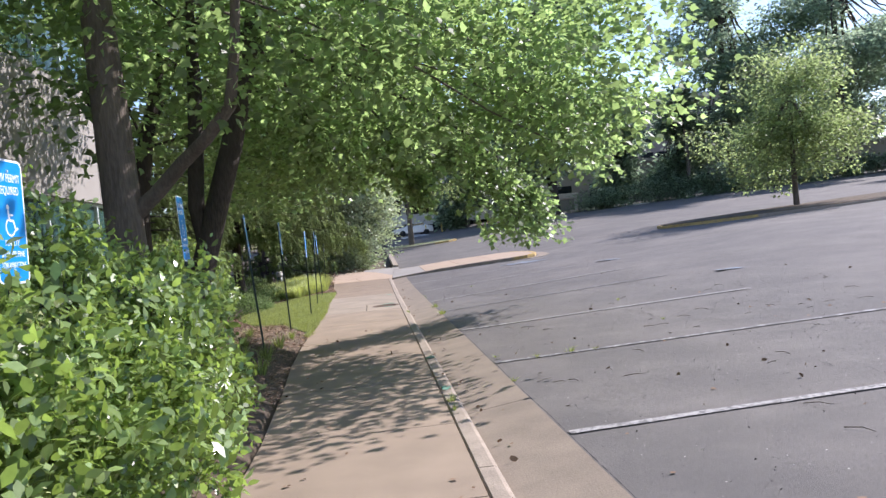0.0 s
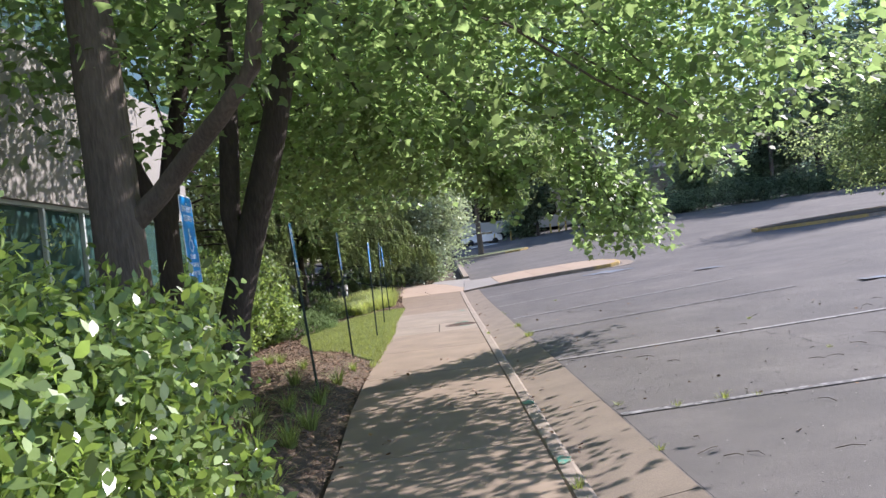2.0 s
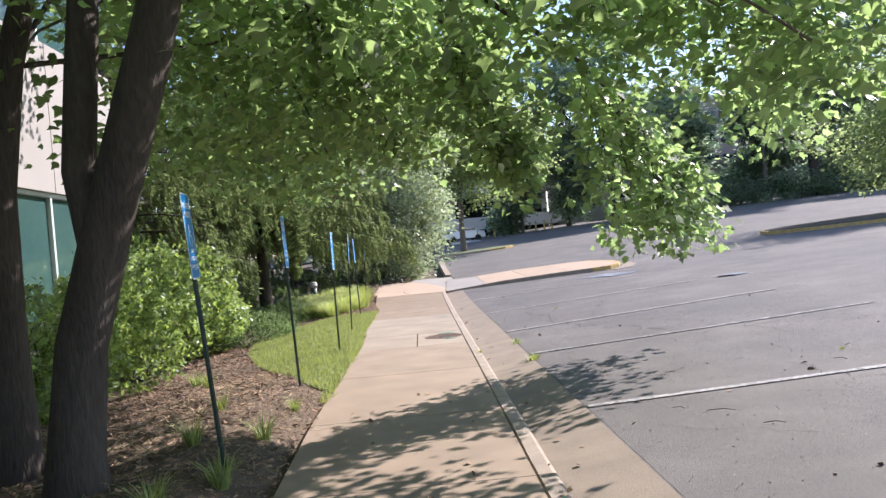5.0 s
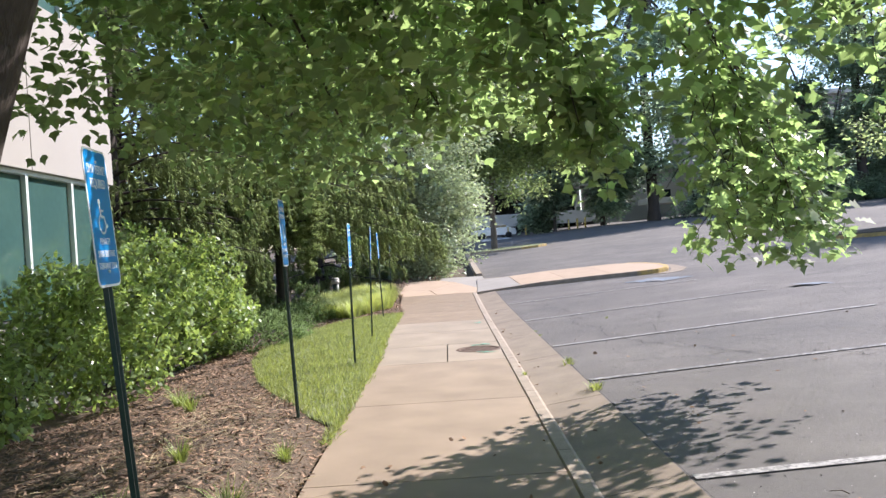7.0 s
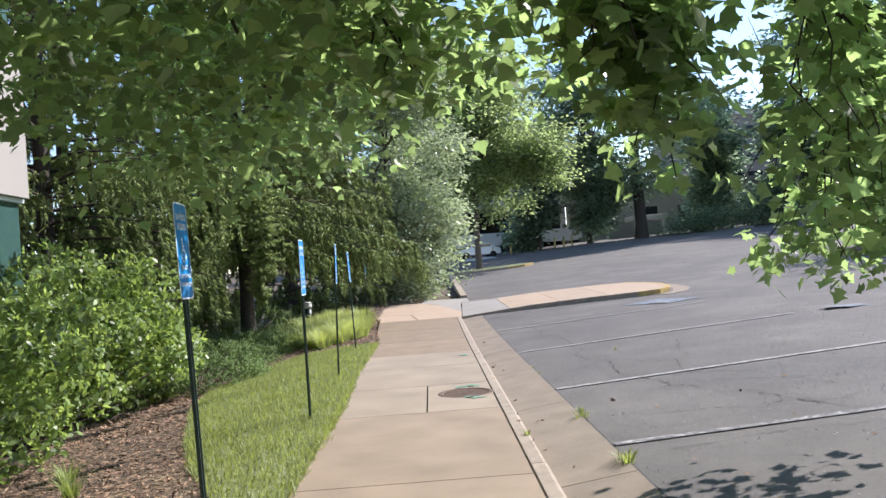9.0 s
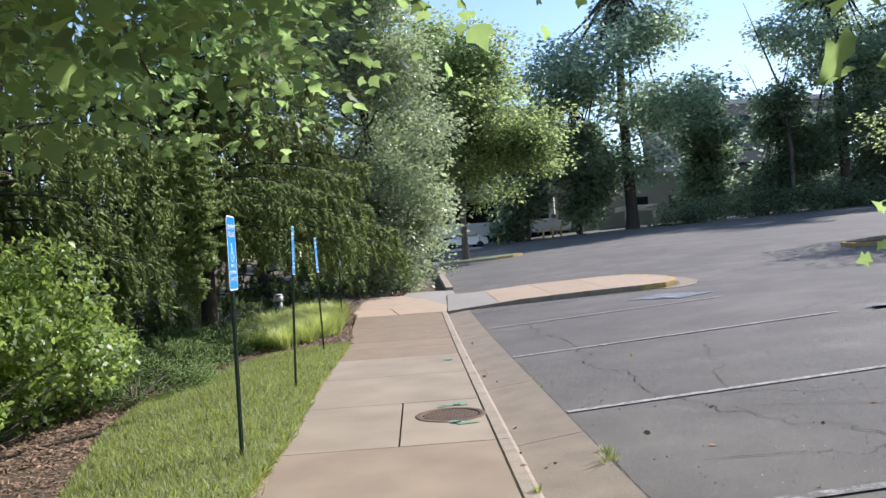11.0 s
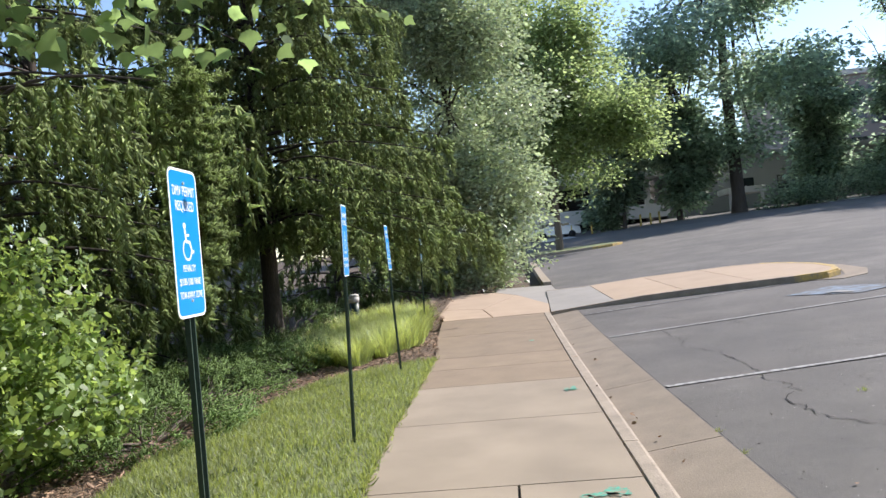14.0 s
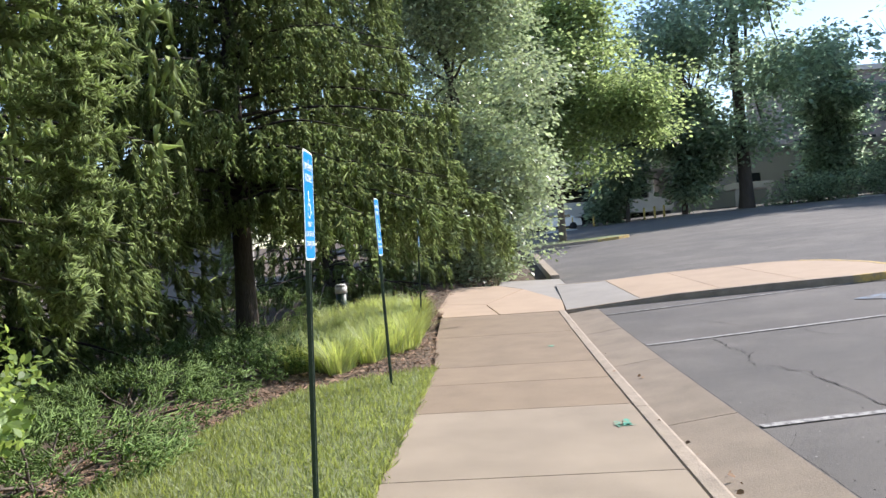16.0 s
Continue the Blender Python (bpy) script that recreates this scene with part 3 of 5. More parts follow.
# ---- buildings ----
def near_building():
    b = thing("office_building", (-8.0, 10.0, 0), "pale precast office building with green glass window bands", "building")
    y0, y1 = -22.0, 14.0            # relative to y = 10
    zs = [(-0.9, 1.0), (3.33, 6.1), (9.6, 12.4), (15.6, 18.0)]
    for z0, z1 in zs:
        n = 12
        for i in range(n):
            a, c = y0 + (y1 - y0) * i / n, y0 + (y1 - y0) * (i + 1) / n
            part("wall_panel", boxed(-0.35, 0.0, a + 0.008, c - 0.008, z0, z1, 0.01), M_PRECAST, b)
    for z0, z1 in ((1.0, 3.33), (6.1, 9.6), (12.4, 15.6)):
        n = 24
        for i in range(n):
            a, c = y0 + (y1 - y0) * i / n, y0 + (y1 - y0) * (i + 1) / n
            w = part("window", boxed(-0.22, -0.18, a + 0.03, c - 0.03, z0 + 0.03, z1 - 0.03), M_GLASS_GREEN, b)
            part("mullion", boxed(-0.24, -0.10, a - 0.035, a + 0.035, z0, z1, 0.006), M_MULLION, w)
        part("head_frame", boxed(-0.25, -0.09, y0, y1, z1 - 0.07, z1 - 0.003), M_MULLION, b)
    part("end_wall", boxed(-14, -0.36, y1 - 0.35, y1, -0.9, 18.0), M_PRECAST, b)
    part("end_wall", boxed(-14, -0.36, y0, y0 + 0.35, -0.9, 18.0), M_PRECAST, b)
    part("back_wall", boxed(-14.3, -14, y0, y1, -0.9, 18.0), M_PRECAST, b)
    # solid dark block standing in for the unlit rooms behind the glass
    part("dark_core", boxed(-13.9, -0.6, y0 + 0.4, y1 - 0.4, -0.8, 17.0), M_UNLIT_DARK, b)
    part("roof", boxed(-14.3, 0.05, y0 - .05, y1 + .05, 18.003, 18.3), M_DECK, b)


near_building()


def parking_deck():
    z = 1.0
    b = thing("parking_deck", (-3, 97, z), "pale concrete parking deck with open dark storeys", "building")
    W, D = 18.5, 25.0
    for i in range(4):
        zz = i * 4.1
        part("parapet", boxed(0, W, 0, 0.25, zz + 2.7, zz + 4.1, 0.02), M_DECK, b)
        part("deck_slab", boxed(0, W, 0.26, D, zz + 2.9, zz + 3.2), M_DECK, b)
        # added dark wall: paints the shade at the back of each storey
        part("shade_wall", boxed(0, W, D * 0.4, D * 0.4 + 0.2, zz - 0.4, zz + 2.9), M_UNLIT_DARK, b)
    for k in range(4):
        part("column", boxed(k * 5.6 + 0.1, k * 5.6 + 0.7, 4.0, 4.6, -1.0, 15.0), M_DECK, b)
    part("stair_tower", boxed(3.0, 8.0, 1.0, 6.0, 16.9, 19.5), M_DECK, b)
    part("side_wall", boxed(-0.3, -0.01, 0.0, D, -1.0, 16.0), M_DECK, b)


parking_deck()

M_LOWWALL = mat("grey_block_wall", (0.30, 0.29, 0.28), 0.9, 0.1, 0.4, 20, 0.2)
low = thing("low_building", (16, 101, 0.6), "long low pale commercial building behind the trees", "building")
part("wall", boxed(0, 110, 0, 8, -2, 8.6, 0.02), M_LOWWALL, low)
part("roof", boxed(-0.3, 110.3, -0.3, 8.3, 8.603, 9.1, 0.02), M_LOWWALL, low)
for k in range(22):
    part("window", boxed(2 + k * 4.8, 4.4 + k * 4.8, -0.05, -0.005, 0.6, 2.0), M_CARGLASS, low)
    part("window", boxed(2 + k * 4.8, 4.4 + k * 4.8, -0.05, -0.005, 4.8, 6.4), M_CARGLASS, low)


# ---- near maples ----
def land(x, y):
    return ground_z(x, y)


def keep_maple(x, y, z):
    # the added high crown, out of view over all the rest, for shade
    if z > 6.0 and y < 24.2 and x < 3.4:
        return True
    # open air over the walk, foliage hanging lower over the lot's edge
    n = noise.noise((x * 0.45, y * 0.45, z * 0.45))
    low = 2.6 + 0.6 * n
    if x > 0.2 and y > 13.8:
        low = 1.25 + 0.5 * abs(x - 1.4) + 0.4 * n
    elif x > 0.2:
        low = 2.1 + 0.5 * n
    if x <= 0.2 and y > 14.6:
        low = (2.7 if x > -2.6 and y < 18.5 else 2.35) + 0.4 * n
    if x < -4.0 and y < 18.5:
        low = 2.9 if y < 12.5 else 2.5 + 0.3 * n
    if x > -0.5 and y > 15.0 + n or -1.9 < x <= 0.9 and y > 15.4 and (y > 18.6 + n or z < 2.25 + 0.33 * (y - 14.65)) or y > 22.3 or y > 20.8 and x > -2.2 or x > 3.2:
        return False
    if x < -4.7 and 7.5 < y < 18.5 and z < 3.7 + 0.24 * (y - 7.5) + 0.6 * n:
        return False
    if 0.2 < x < 0.9 and 13 < y < 15.4 and z < 3.0 or x > 1.0 and z > 5.4:
        return False
    return z > low and n > -0.36


tree("maple_tree", "broad maple with dark trunk, low bough and hanging leaves", (-3.9, 9.1, land(-3.9, 9.1)),
     [[((0, 0, -0.2), 0.34), ((0.0, 0.0, 0.3), 0.23), ((0.0, 0.05, 1.6), 0.195), ((-0.05, 0.1, 3.0), 0.185), ((-0.15, 0.2, 5.0), 0.15), ((-0.2, 0.2, 7.5), 0.10), ((-0.3, 0.3, 10), 0.04)]],
     [(-4.0, 9.5, 6.6, 4.2, 4.6, 3.8), (-2.0, 10.5, 5.0, 3.8, 4.0, 2.4), (0.4, 12.0, 4.3, 2.6, 3.4, 1.9), (1.6, 12.0, 3.6, 1.5, 2.6, 1.3), (1.7, 11.5, 3.7, 1.4, 2.6, 1.2), (1.5, 12.8, 3.9, 1.5, 2.2, 1.2), (-5.4, 10.0, 4.8, 1.8, 3.2, 1.9)], 1400, 27, 0.34, 0.11, M_MAPLE, M_BARK, CROWN_LEAF,
     shell=0.35, n_limbs=24, limb_r=0.024, keep=keep_maple, flat=0.4,
     extra=[[((0.0, 0.1, 1.95), 0.10), ((0.35, 0.05, 2.22), 0.082), ((0.7, -0.15, 2.5), 0.074), ((1.0, -0.4, 2.68), 0.068), ((1.3, -0.6, 2.95), 0.062), ((1.42, -0.7, 3.5), 0.052), ((1.6, -0.9, 5.0), 0.035)]])
leaning_maple = tree("maple_tree", "leaning dark-barked maple with wide dappled canopy", (-3.95, 11.9, land(-3.95, 11.9)),
     [[((0, 0, -0.2), 0.26), ((0.02, 0, 0.25), 0.19), ((0.12, 0, 1.0), 0.17), ((0.45, -0.05, 2.0), 0.16), ((0.8, -0.1, 3.0), 0.15), ((1.2, 0, 4.5), 0.12), ((1.6, 0.3, 7.0), 0.05)],
      [((0.32, -0.02, 1.6), 0.14), ((0.2, 0.02, 2.2), 0.115), ((0.26, 0.05, 2.9), 0.11), ((0.3, 0.2, 3.8), 0.10), ((0.3, 0.5, 5.6), 0.05)],
      [((-0.85, 0.9, -0.3), 0.2), ((-0.85, 0.9, 1.0), 0.15), ((-0.83, 0.9, 2.2), 0.145), ((-0.65, 0.9, 3.2), 0.11), ((-0.3, 1.0, 4.6), 0.07)],
      [((-0.83, 0.9, 2.2), 0.11), ((-1.1, 0.8, 2.9), 0.10), ((-1.4, 0.8, 4.2), 0.06)]],
     # Ellipsoids centred above z 6: unseen crown added to shade leaves and wall
     [(-3.5, 14.0, 5.6, 4.4, 5.4, 3.2), (-0.8, 13.4, 4.8, 3.4, 4.2, 2.5), (-3.6, 17.0, 4.6, 3.2, 3.4, 2.1), (-2.6, 17.0, 3.9, 2.6, 2.4, 1.6), (-0.9, 16.6, 3.8, 1.6, 2.0, 1.3), (-1.6, 15.6, 3.6, 1.8, 1.8, 1.3), (-3.5, 20.4, 4.0, 1.6, 1.6, 1.25), (-5.2, 14.6, 3.9, 1.5, 2.2, 1.4), (0.0, 19.4, 7.3, 2.4, 3.0, 1.1), (-3.8, 18.5, 7.8, 3.4, 3.4, 1.6), (-4.6, 13.0, 8.6, 3.4, 4.6, 1.6), (0.4, 20.6, 7.2, 2.4, 2.6, 1.0), (0.8, 21.8, 7.4, 2.4, 2.2, 1.0), (-0.6, 22.0, 7.0, 2.2, 2.0, 0.9), (-1.6, 20.6, 6.8, 2.2, 1.8, 0.8), (-6.2, 14.0, 6.6, 1.6, 4.5, 1.5), (-6.2, 19.0, 6.8, 1.5, 2.5, 1.2)], 2850, 26, 0.34, 0.11, M_MAPLE, M_BARK_DARK, CROWN_LEAF,
     shell=0.35, n_limbs=26, limb_r=0.024, keep=keep_maple, flat=0.4)


# boughs that hang over the walk's and the lot's edge
def hanging_bough(parent, main, n_twigs, first, reach, floor_z, leaf, per=11, spread=0.12):
    o = np.array(parent.location)
    twigs, P, A = [main], [], []
    for k in range(n_twigs):
        i = rng.integers(first, len(main) - 1)
        a, b = np.array(main[i][0]), np.array(main[i + 1][0])
        p0 = a + (b - a) * rng.random()
        d = np.array([rng.normal(0.05, 0.28), rng.normal(0.05, 0.35), -1.0 + 0.5 * rng.random()])
        e = p0 + d / np.linalg.norm(d) * rng.uniform(*reach)
        e[2] = max(e[2], floor_z + 0.2 * rng.random())
        tw = bough(p0, e, 0.009, 0.003, 5, 0.0, 0.2)
        twigs.append(tw)
        for p, r in tw[1:]:
            c = np.array(p) + rng.normal(0, spread, (per, 3))
            c[:, 2] = np.maximum(c[:, 2], floor_z + 0.02)
            P.append(c)
            A.append((c - np.array(p)) * [1, 1, 0.4] + rng.normal(0, 0.06, (per, 3)) + [0, 0, -0.06])
    P, A = np.concatenate(P), np.concatenate(A)
    v, q = tubes(twigs, 6)
    limb = tagged(obj("bough", mesh_np("bough", v - o, q, M_BARK_DARK, True), parent, "thin drooping bough with hanging twigs"), kind="stuff")
    normals = np.tile([0.25, -0.25, 0.8], (len(P), 1)) + rng.normal(0, 0.5, P.shape)
    tagged(obj("leafage", leaves("leafage", P - o, A, leaf * rng.uniform(0.6, 1.25, len(P)), MAPLE_LEAF, M_MAPLE, normals), limb), kind="stuff")


hanging_bough(leaning_maple, [((-2.75, 11.9, 4.7), 0.045), ((-1.8, 13.0, 4.5), 0.04), ((-0.6, 14.3, 4.15), 0.034), ((0.45, 15.0, 3.6), 0.028), ((1.05, 15.6, 3.3), 0.022), ((1.55, 16.4, 2.9), 0.014), ((2.2, 16.8, 2.5), 0.006)], 50, 3, (0.6, 1.7), 1.32, 0.125)
hanging_bough(leaning_maple, [((-1.8, 13.0, 4.5), 0.035), ((-0.3, 13.6, 4.7), 0.03), ((0.9, 14.4, 4.6), 0.024), ((2.0, 15.2, 4.25), 0.018), ((3.0, 16.2, 3.7), 0.010), ((3.6, 17.0, 3.2), 0.005)], 26, 1, (0.5, 1.4), 2.45, 0.125, 10, 0.15)
hanging_bough(leaning_maple, [((-1.8, 13.0, 4.5), 0.03), ((-1.0, 13.8, 3.7), 0.02), ((-0.6, 14.35, 3.0), 0.012), ((-0.3, 14.65, 2.6), 0.005)], 22, 1, (0.3, 0.65), 1.97, 0.115, 9, 0.10)
hanging_bough(leaning_maple, [((-2.75, 11.9, 4.7), 0.03), ((-2.3, 13.6, 4.0), 0.022), ((-1.8, 14.9, 3.3), 0.014), ((-1.45, 15.6, 2.75), 0.005)], 15, 1, (0.25, 0.65), 2.08, 0.12, 8, 0.10)


# ---- shrubs ----
def shrub(name, label, base, ellipsoids, n_clumps, per, spread, leaf, m, outline=OVAL_LEAF, shell=0.75, blossom=0, n_stems=10, group=""):
    t = thing(name, base, label, "shrub", group)
    rel = [(e[0] - base[0], e[1] - base[1], e[2] - base[2], *e[3:]) for e in ellipsoids]
    cs, d = clumps_in(lumps(rel, 15, 0.44, len(rel) + n_clumps, 0.45, 0.9), int(n_clumps * 2.9), shell)
    ok = cs[:, 2] > 0.03
    cs, d = cs[ok], d[ok]
    # rosettes of leaves round each shoot's tip
    k = max(6, per // 3)
    ax = d * 0.7 + [0.1, -0.05, 0.65] + rng.normal(0, 0.25, d.shape)
    ax /= np.linalg.norm(ax, axis=1, keepdims=True)
    ax2 = np.repeat(ax, k, axis=0)
    al = ax2 * 0.45 + rng.normal(0, 0.6, ax2.shape)
    p2 = np.repeat(cs, k, axis=0) + rng.normal(0, spread * 0.28, ax2.shape) - ax2 * rng.uniform(0, 0.09, (len(ax2), 1))
    obj("foliage", leaves("foliage", p2, al, leaf * rng.uniform(0.55, 1.3, len(p2)), outline, m, ax2 + rng.normal(0, 0.3, ax2.shape)), t)
    v, q = tubes([bough((rng.normal(0, 0.15), rng.normal(0, 0.15), -0.05), cs[i], 0.022, 0.006, 4, 0) for i in rng.choice(len(cs), n_stems)], 5)
    tagged(obj("stem", mesh_np("stem", v, q, M_BARK_DARK, True), t), kind="stuff")
    if blossom:
        top = cs[cs[:, 2] > np.quantile(cs[:, 2], 0.3)]
        c = top[rng.choice(len(top), blossom)]
        c2 = np.repeat(c, 30, axis=0) + rng.normal(0, 0.035, (blossom * 30, 3)) + np.array([0, 0, 0.06])
        obj("blossom", leaves("blossom", c2, rng.normal(0, 1, c2.shape), np.full(len(c2), 0.022), DIAMOND, M_BLOSSOM), t)
    return t


shrub("flowering_shrub", "glossy green viburnum hedge shrub with cream flower heads", (-3.3, 3.9, 0.1), [(-3.25, 3.6, 0.7, 0.85, 1.3, 0.95), (-3.6, 2.2, 0.7, 0.85, 1.0, 1.0), (-3.1, 4.8, 0.65, 0.72, 0.9, 0.9), (-4.0, 4.0, 1.1, 0.7, 1.0, 1.05), (-3.5, 4.6, 1.0, 0.6, 0.9, 0.85), (-3.05, 4.35, 1.38, 0.42, 0.35, 0.56)], 740, 26, 0.13, 0.085, M_SHRUB, blossom=60)
shrub("flowering_shrub", "dense glossy viburnum shrub beside the sidewalk", (-3.25, 6.3, 0.1), [(-3.05, 5.8, 0.85, 0.78, 1.1, 1.05), (-3.6, 6.2, 1.1, 0.85, 1.1, 1.05), (-4.2, 7.3, 0.95, 0.8, 1.0, 1.05), (-3.05, 6.9, 0.7, 0.7, 0.8, 0.95), (-3.0, 5.4, 0.5, 0.7, 0.9, 0.75), (-2.8, 6.4, 0.9, 0.5, 0.7, 0.8), (-3.5, 6.6, 1.45, 0.6, 0.8, 0.75), (-2.98, 7.5, 0.85, 0.42, 0.6, 0.9), (-3.2, 8.0, 1.0, 0.45, 0.45, 0.8)], 1120, 28, 0.12, 0.072, M_SHRUB, blossom=16)
shrub("leafy_shrub", "dark green shrub under the maples", (-5.4, 6.6, -0.1), [(-5.3, 6.6, 0.8, 1.2, 1.8, 1.2), (-5.6, 9.0, 0.6, 1.0, 1.2, 0.9)], 300, 24, 0.16, 0.1, M_SHRUB)
shrub("viburnum_bush", "large sunlit viburnum bush in mulch", (-7.0, 21.5, -0.3), [(-6.6, 20.4, 0.75, 1.5, 1.6, 1.3), (-7.4, 23.0, 1.0, 1.6, 1.8, 1.6), (-6.6, 24.4, 0.85, 1.2, 1.4, 1.35)], 1200, 24, 0.16, 0.108, M_VIBURNUM, blossom=0)
shrub("viburnum_bush", "dark viburnum bush against the building", (-6.9, 17.6, -0.3), [(-7.0, 17.0, 0.5, 1.1, 1.6, 1.1)], 260, 24, 0.17, 0.10, M_VIBURNUM)


# juniper bed
def juniper(base, ell, n, label):
    t = thing("juniper", base, label, "juniper", "juniper bed")
    rel = [(e[0] - base[0], e[1] - base[1], e[2] - base[2], *e[3:]) for e in ell]
    c, d = clumps_in(rel, n, 0.6)
    ok = c[:, 2] > 0.02
    c, d = c[ok], d[ok]
    # each spray is a short twig set with slim shoots that lean forward along it
    k = 32
    ax = d * [1, 1, 0.35] + rng.normal(0, 0.4, d.shape) + [0.15, -0.15, 0.25]
    ax /= np.linalg.norm(ax, axis=1, keepdims=True)
    f = rng.random(len(c) * k)
    a2 = np.repeat(ax, k, axis=0)
    c2 = np.repeat(c, k, axis=0) + a2 * (f * 0.34 - 0.12)[:, None] + rng.normal(0, 0.035, (len(c) * k, 3))
    c2[:, 2] -= 0.10 * f * f
    al = a2 * 0.8 + rng.normal(0, 0.5, c2.shape)
    sz = (0.105 - 0.045 * f) * rng.uniform(0.6, 1.4, len(c2))
    obj("foliage", fingers("foliage", c2, al, sz, sz * 0.10, M_JUNIPER), t)
    v, q = tubes([bough((rng.normal(0, 0.1), rng.normal(0, 0.1), 0.0), c[i], 0.018, 0.006, 4, 0) for i in rng.choice(len(c), 14)], 5)
    tagged(obj("stem", mesh_np("stem", v, q, M_BARK, True), t), kind="stuff")


for (x, y, r, h) in [(-5.9, 25.6, 1.3, 0.5), (-7.6, 25.6, 1.5, 0.6), (-6.4, 28.4, 1.5, 0.55), (-5.6, 30.6, 1.1, 0.5), (-8.4, 28.6, 1.6, 0.6), (-7.3, 31.8, 1.5, 0.55), (-6.3, 33.8, 1.2, 0.5), (-8.9, 34.0, 1.6, 0.6), (-10.2, 31.0, 1.8, 0.9), (-11.6, 34.6, 2.0, 1.1), (-10.0, 37.6, 2.0, 1.1), (-13.2, 38.5, 2.2, 1.2), (-7.8, 39.0, 1.6, 0.9), (-9.6, 25.0, 1.8, 0.9)]:
    z = land(x, y)
    juniper((x, y, z), [(x, y, z + h * 0.35, r, r * 1.1, h * 0.75)], 260 if h < 0.8 else 130, "low spreading green juniper in the planting bed")


# spruces
def spruce(base, height, radius, label, bare=1.2, n_b=110, dense=1.0, own=()):
    t = thing("spruce_tree", base, label, "spruce")
    v, q = tubes([[((0, 0, -0.2), 0.26), ((0, 0, 1.5), 0.2), ((0, 0, height * 0.5), 0.13), ((0, 0, height), 0.02)]], 10)
    obj("trunk", mesh_np("trunk", v, q, M_BARK_DARK, True), t)
    arms = []
    for i in range(n_b):
        z = bare + (height - bare - 0.4) * (i / n_b) ** 1.55
        L = radius * (1 - (z - bare) / (height - bare)) ** 0.75 * rng.uniform(0.75, 1.1) + 0.3
        arms.append((i * 2.399 + rng.normal(0, 0.2), z, L, 1.0))
    for (ex, ey, ez) in own:
        dx, dy = ex - base[0], ey - base[1]
        L = math.hypot(dx, dy)
        arms.append((math.atan2(dy, dx), ez - base[2] + 0.09 * L, L, 2.2))
    P, A, S, B = [], [], [], []
    for az, z, L, k in arms:
        dx, dy = math.cos(az), math.sin(az)

        def at(s):
            return np.stack([dx * L * s, dy * L * s, z + 0.25 * L * s - 0.42 * L * s * s + 0.08 * L * s ** 4], -1)
        B.append([(tuple(at(j / 8)), 0.035 * (1 - j / 8) + 0.006) for j in range(9)])
        # curtains of hanging twigs along the arm, each hung with needle shoots
        m = int(9.5 * L * dense) + 2
        s = 1 - rng.random(m) ** 1.3 * 0.9
        side = rng.normal(0, 0.13 * L ** 0.5, m)
        top = at(s) + np.stack([-dy * side, dx * side, -np.abs(side) * 0.25], -1)
        hang = rng.uniform(0.25, 0.95, m) * (0.5 + 0.5 * s) * min(1.0, L / 2.0) * (1.6 if k > 1 else 1.0)
        per = 25 if dense > 1 else 19
        f = rng.random((m, per))
        pos = top[:, None, :] + np.stack([dx * 0.08 * f, dy * 0.08 * f, -hang[:, None] * f], -1)
        al = rng.normal(0, 0.42, (m, per, 3)) + np.array([dx * 0.35, dy * 0.35, -0.85])
        if k > 1:                       # the sunlit bough: a long hanging column
            tip = np.array(at(1.0))
            for _ in range(210):
                g = rng.random() ** 0.85
                a = rng.random() * 6.283
                ln = rng.uniform(0.13, 0.36) * (1.0 - 0.45 * g) * (1.15 if g < 0.9 else 0.7)
                o = tip + [0.10 * math.sin(3.1 * g), 0.08 * math.cos(4.0 * g), 0.35 - 2.3 * g]
                h = np.linspace(0, 1, 60)[:, None]
                # the twig springs out, sags, and lifts again at its tip
                tw = o + np.array([math.cos(a), math.sin(a), 0]) * ln * h + np.array([0, 0, 1]) * ln * (-0.55 * h + 0.45 * h ** 3)
                P.append(tw)
                A.append(rng.normal(0, 0.75, (60, 3)) + np.array([math.cos(a), math.sin(a), 0.0]) * 0.7)
                S.append(rng.uniform(0.045, 0.075, 60))
        P.append(pos.reshape(-1, 3))
        A.append(al.reshape(-1, 3))
        S.append((((0.18 - 0.05 * f) * (1.0 if dense > 1 else 1.6)).reshape(-1)) * rng.uniform(0.7, 1.3, m * per))
    P, A, S = np.concatenate(P), np.concatenate(A), np.concatenate(S)
    obj("foliage", fingers("foliage", P, A, S, S * 0.125, M_SPRUCE), t)
    v, q = tubes(B, 5)
    obj("branchwork", mesh_np("branchwork", v, q, M_BARK_DARK, True), t)


spruce((-7.2, 35.2, land(-7.2, 35.2)), 17, 5.0, "tall drooping Norway spruce beside the walk", 2.7, 170, 1.6)
spruce((-9.8, 28.2, land(-9.8, 28.2)), 18, 3.7, "dark Norway spruce with one sunlit hanging bough", 2.2, 112, 1.02, [(-4.15, 23.2, 3.3)])
spruce((-12.0, 34.0, land(-12.0, 34.0)), 19, 4.8, "dense dark spruce behind the bed", 0.7, 84, 0.7)
spruce((-14.0, 25.5, land(-14.0, 25.5)), 18, 4.6, "dense dark spruce close to the building", 0.5, 78, 0.65)
spruce((-7.4, 44.0, land(-7.4, 44.0)), 17, 4.2, "shaded spruce behind the walk corner", 0.5, 76, 0.6)

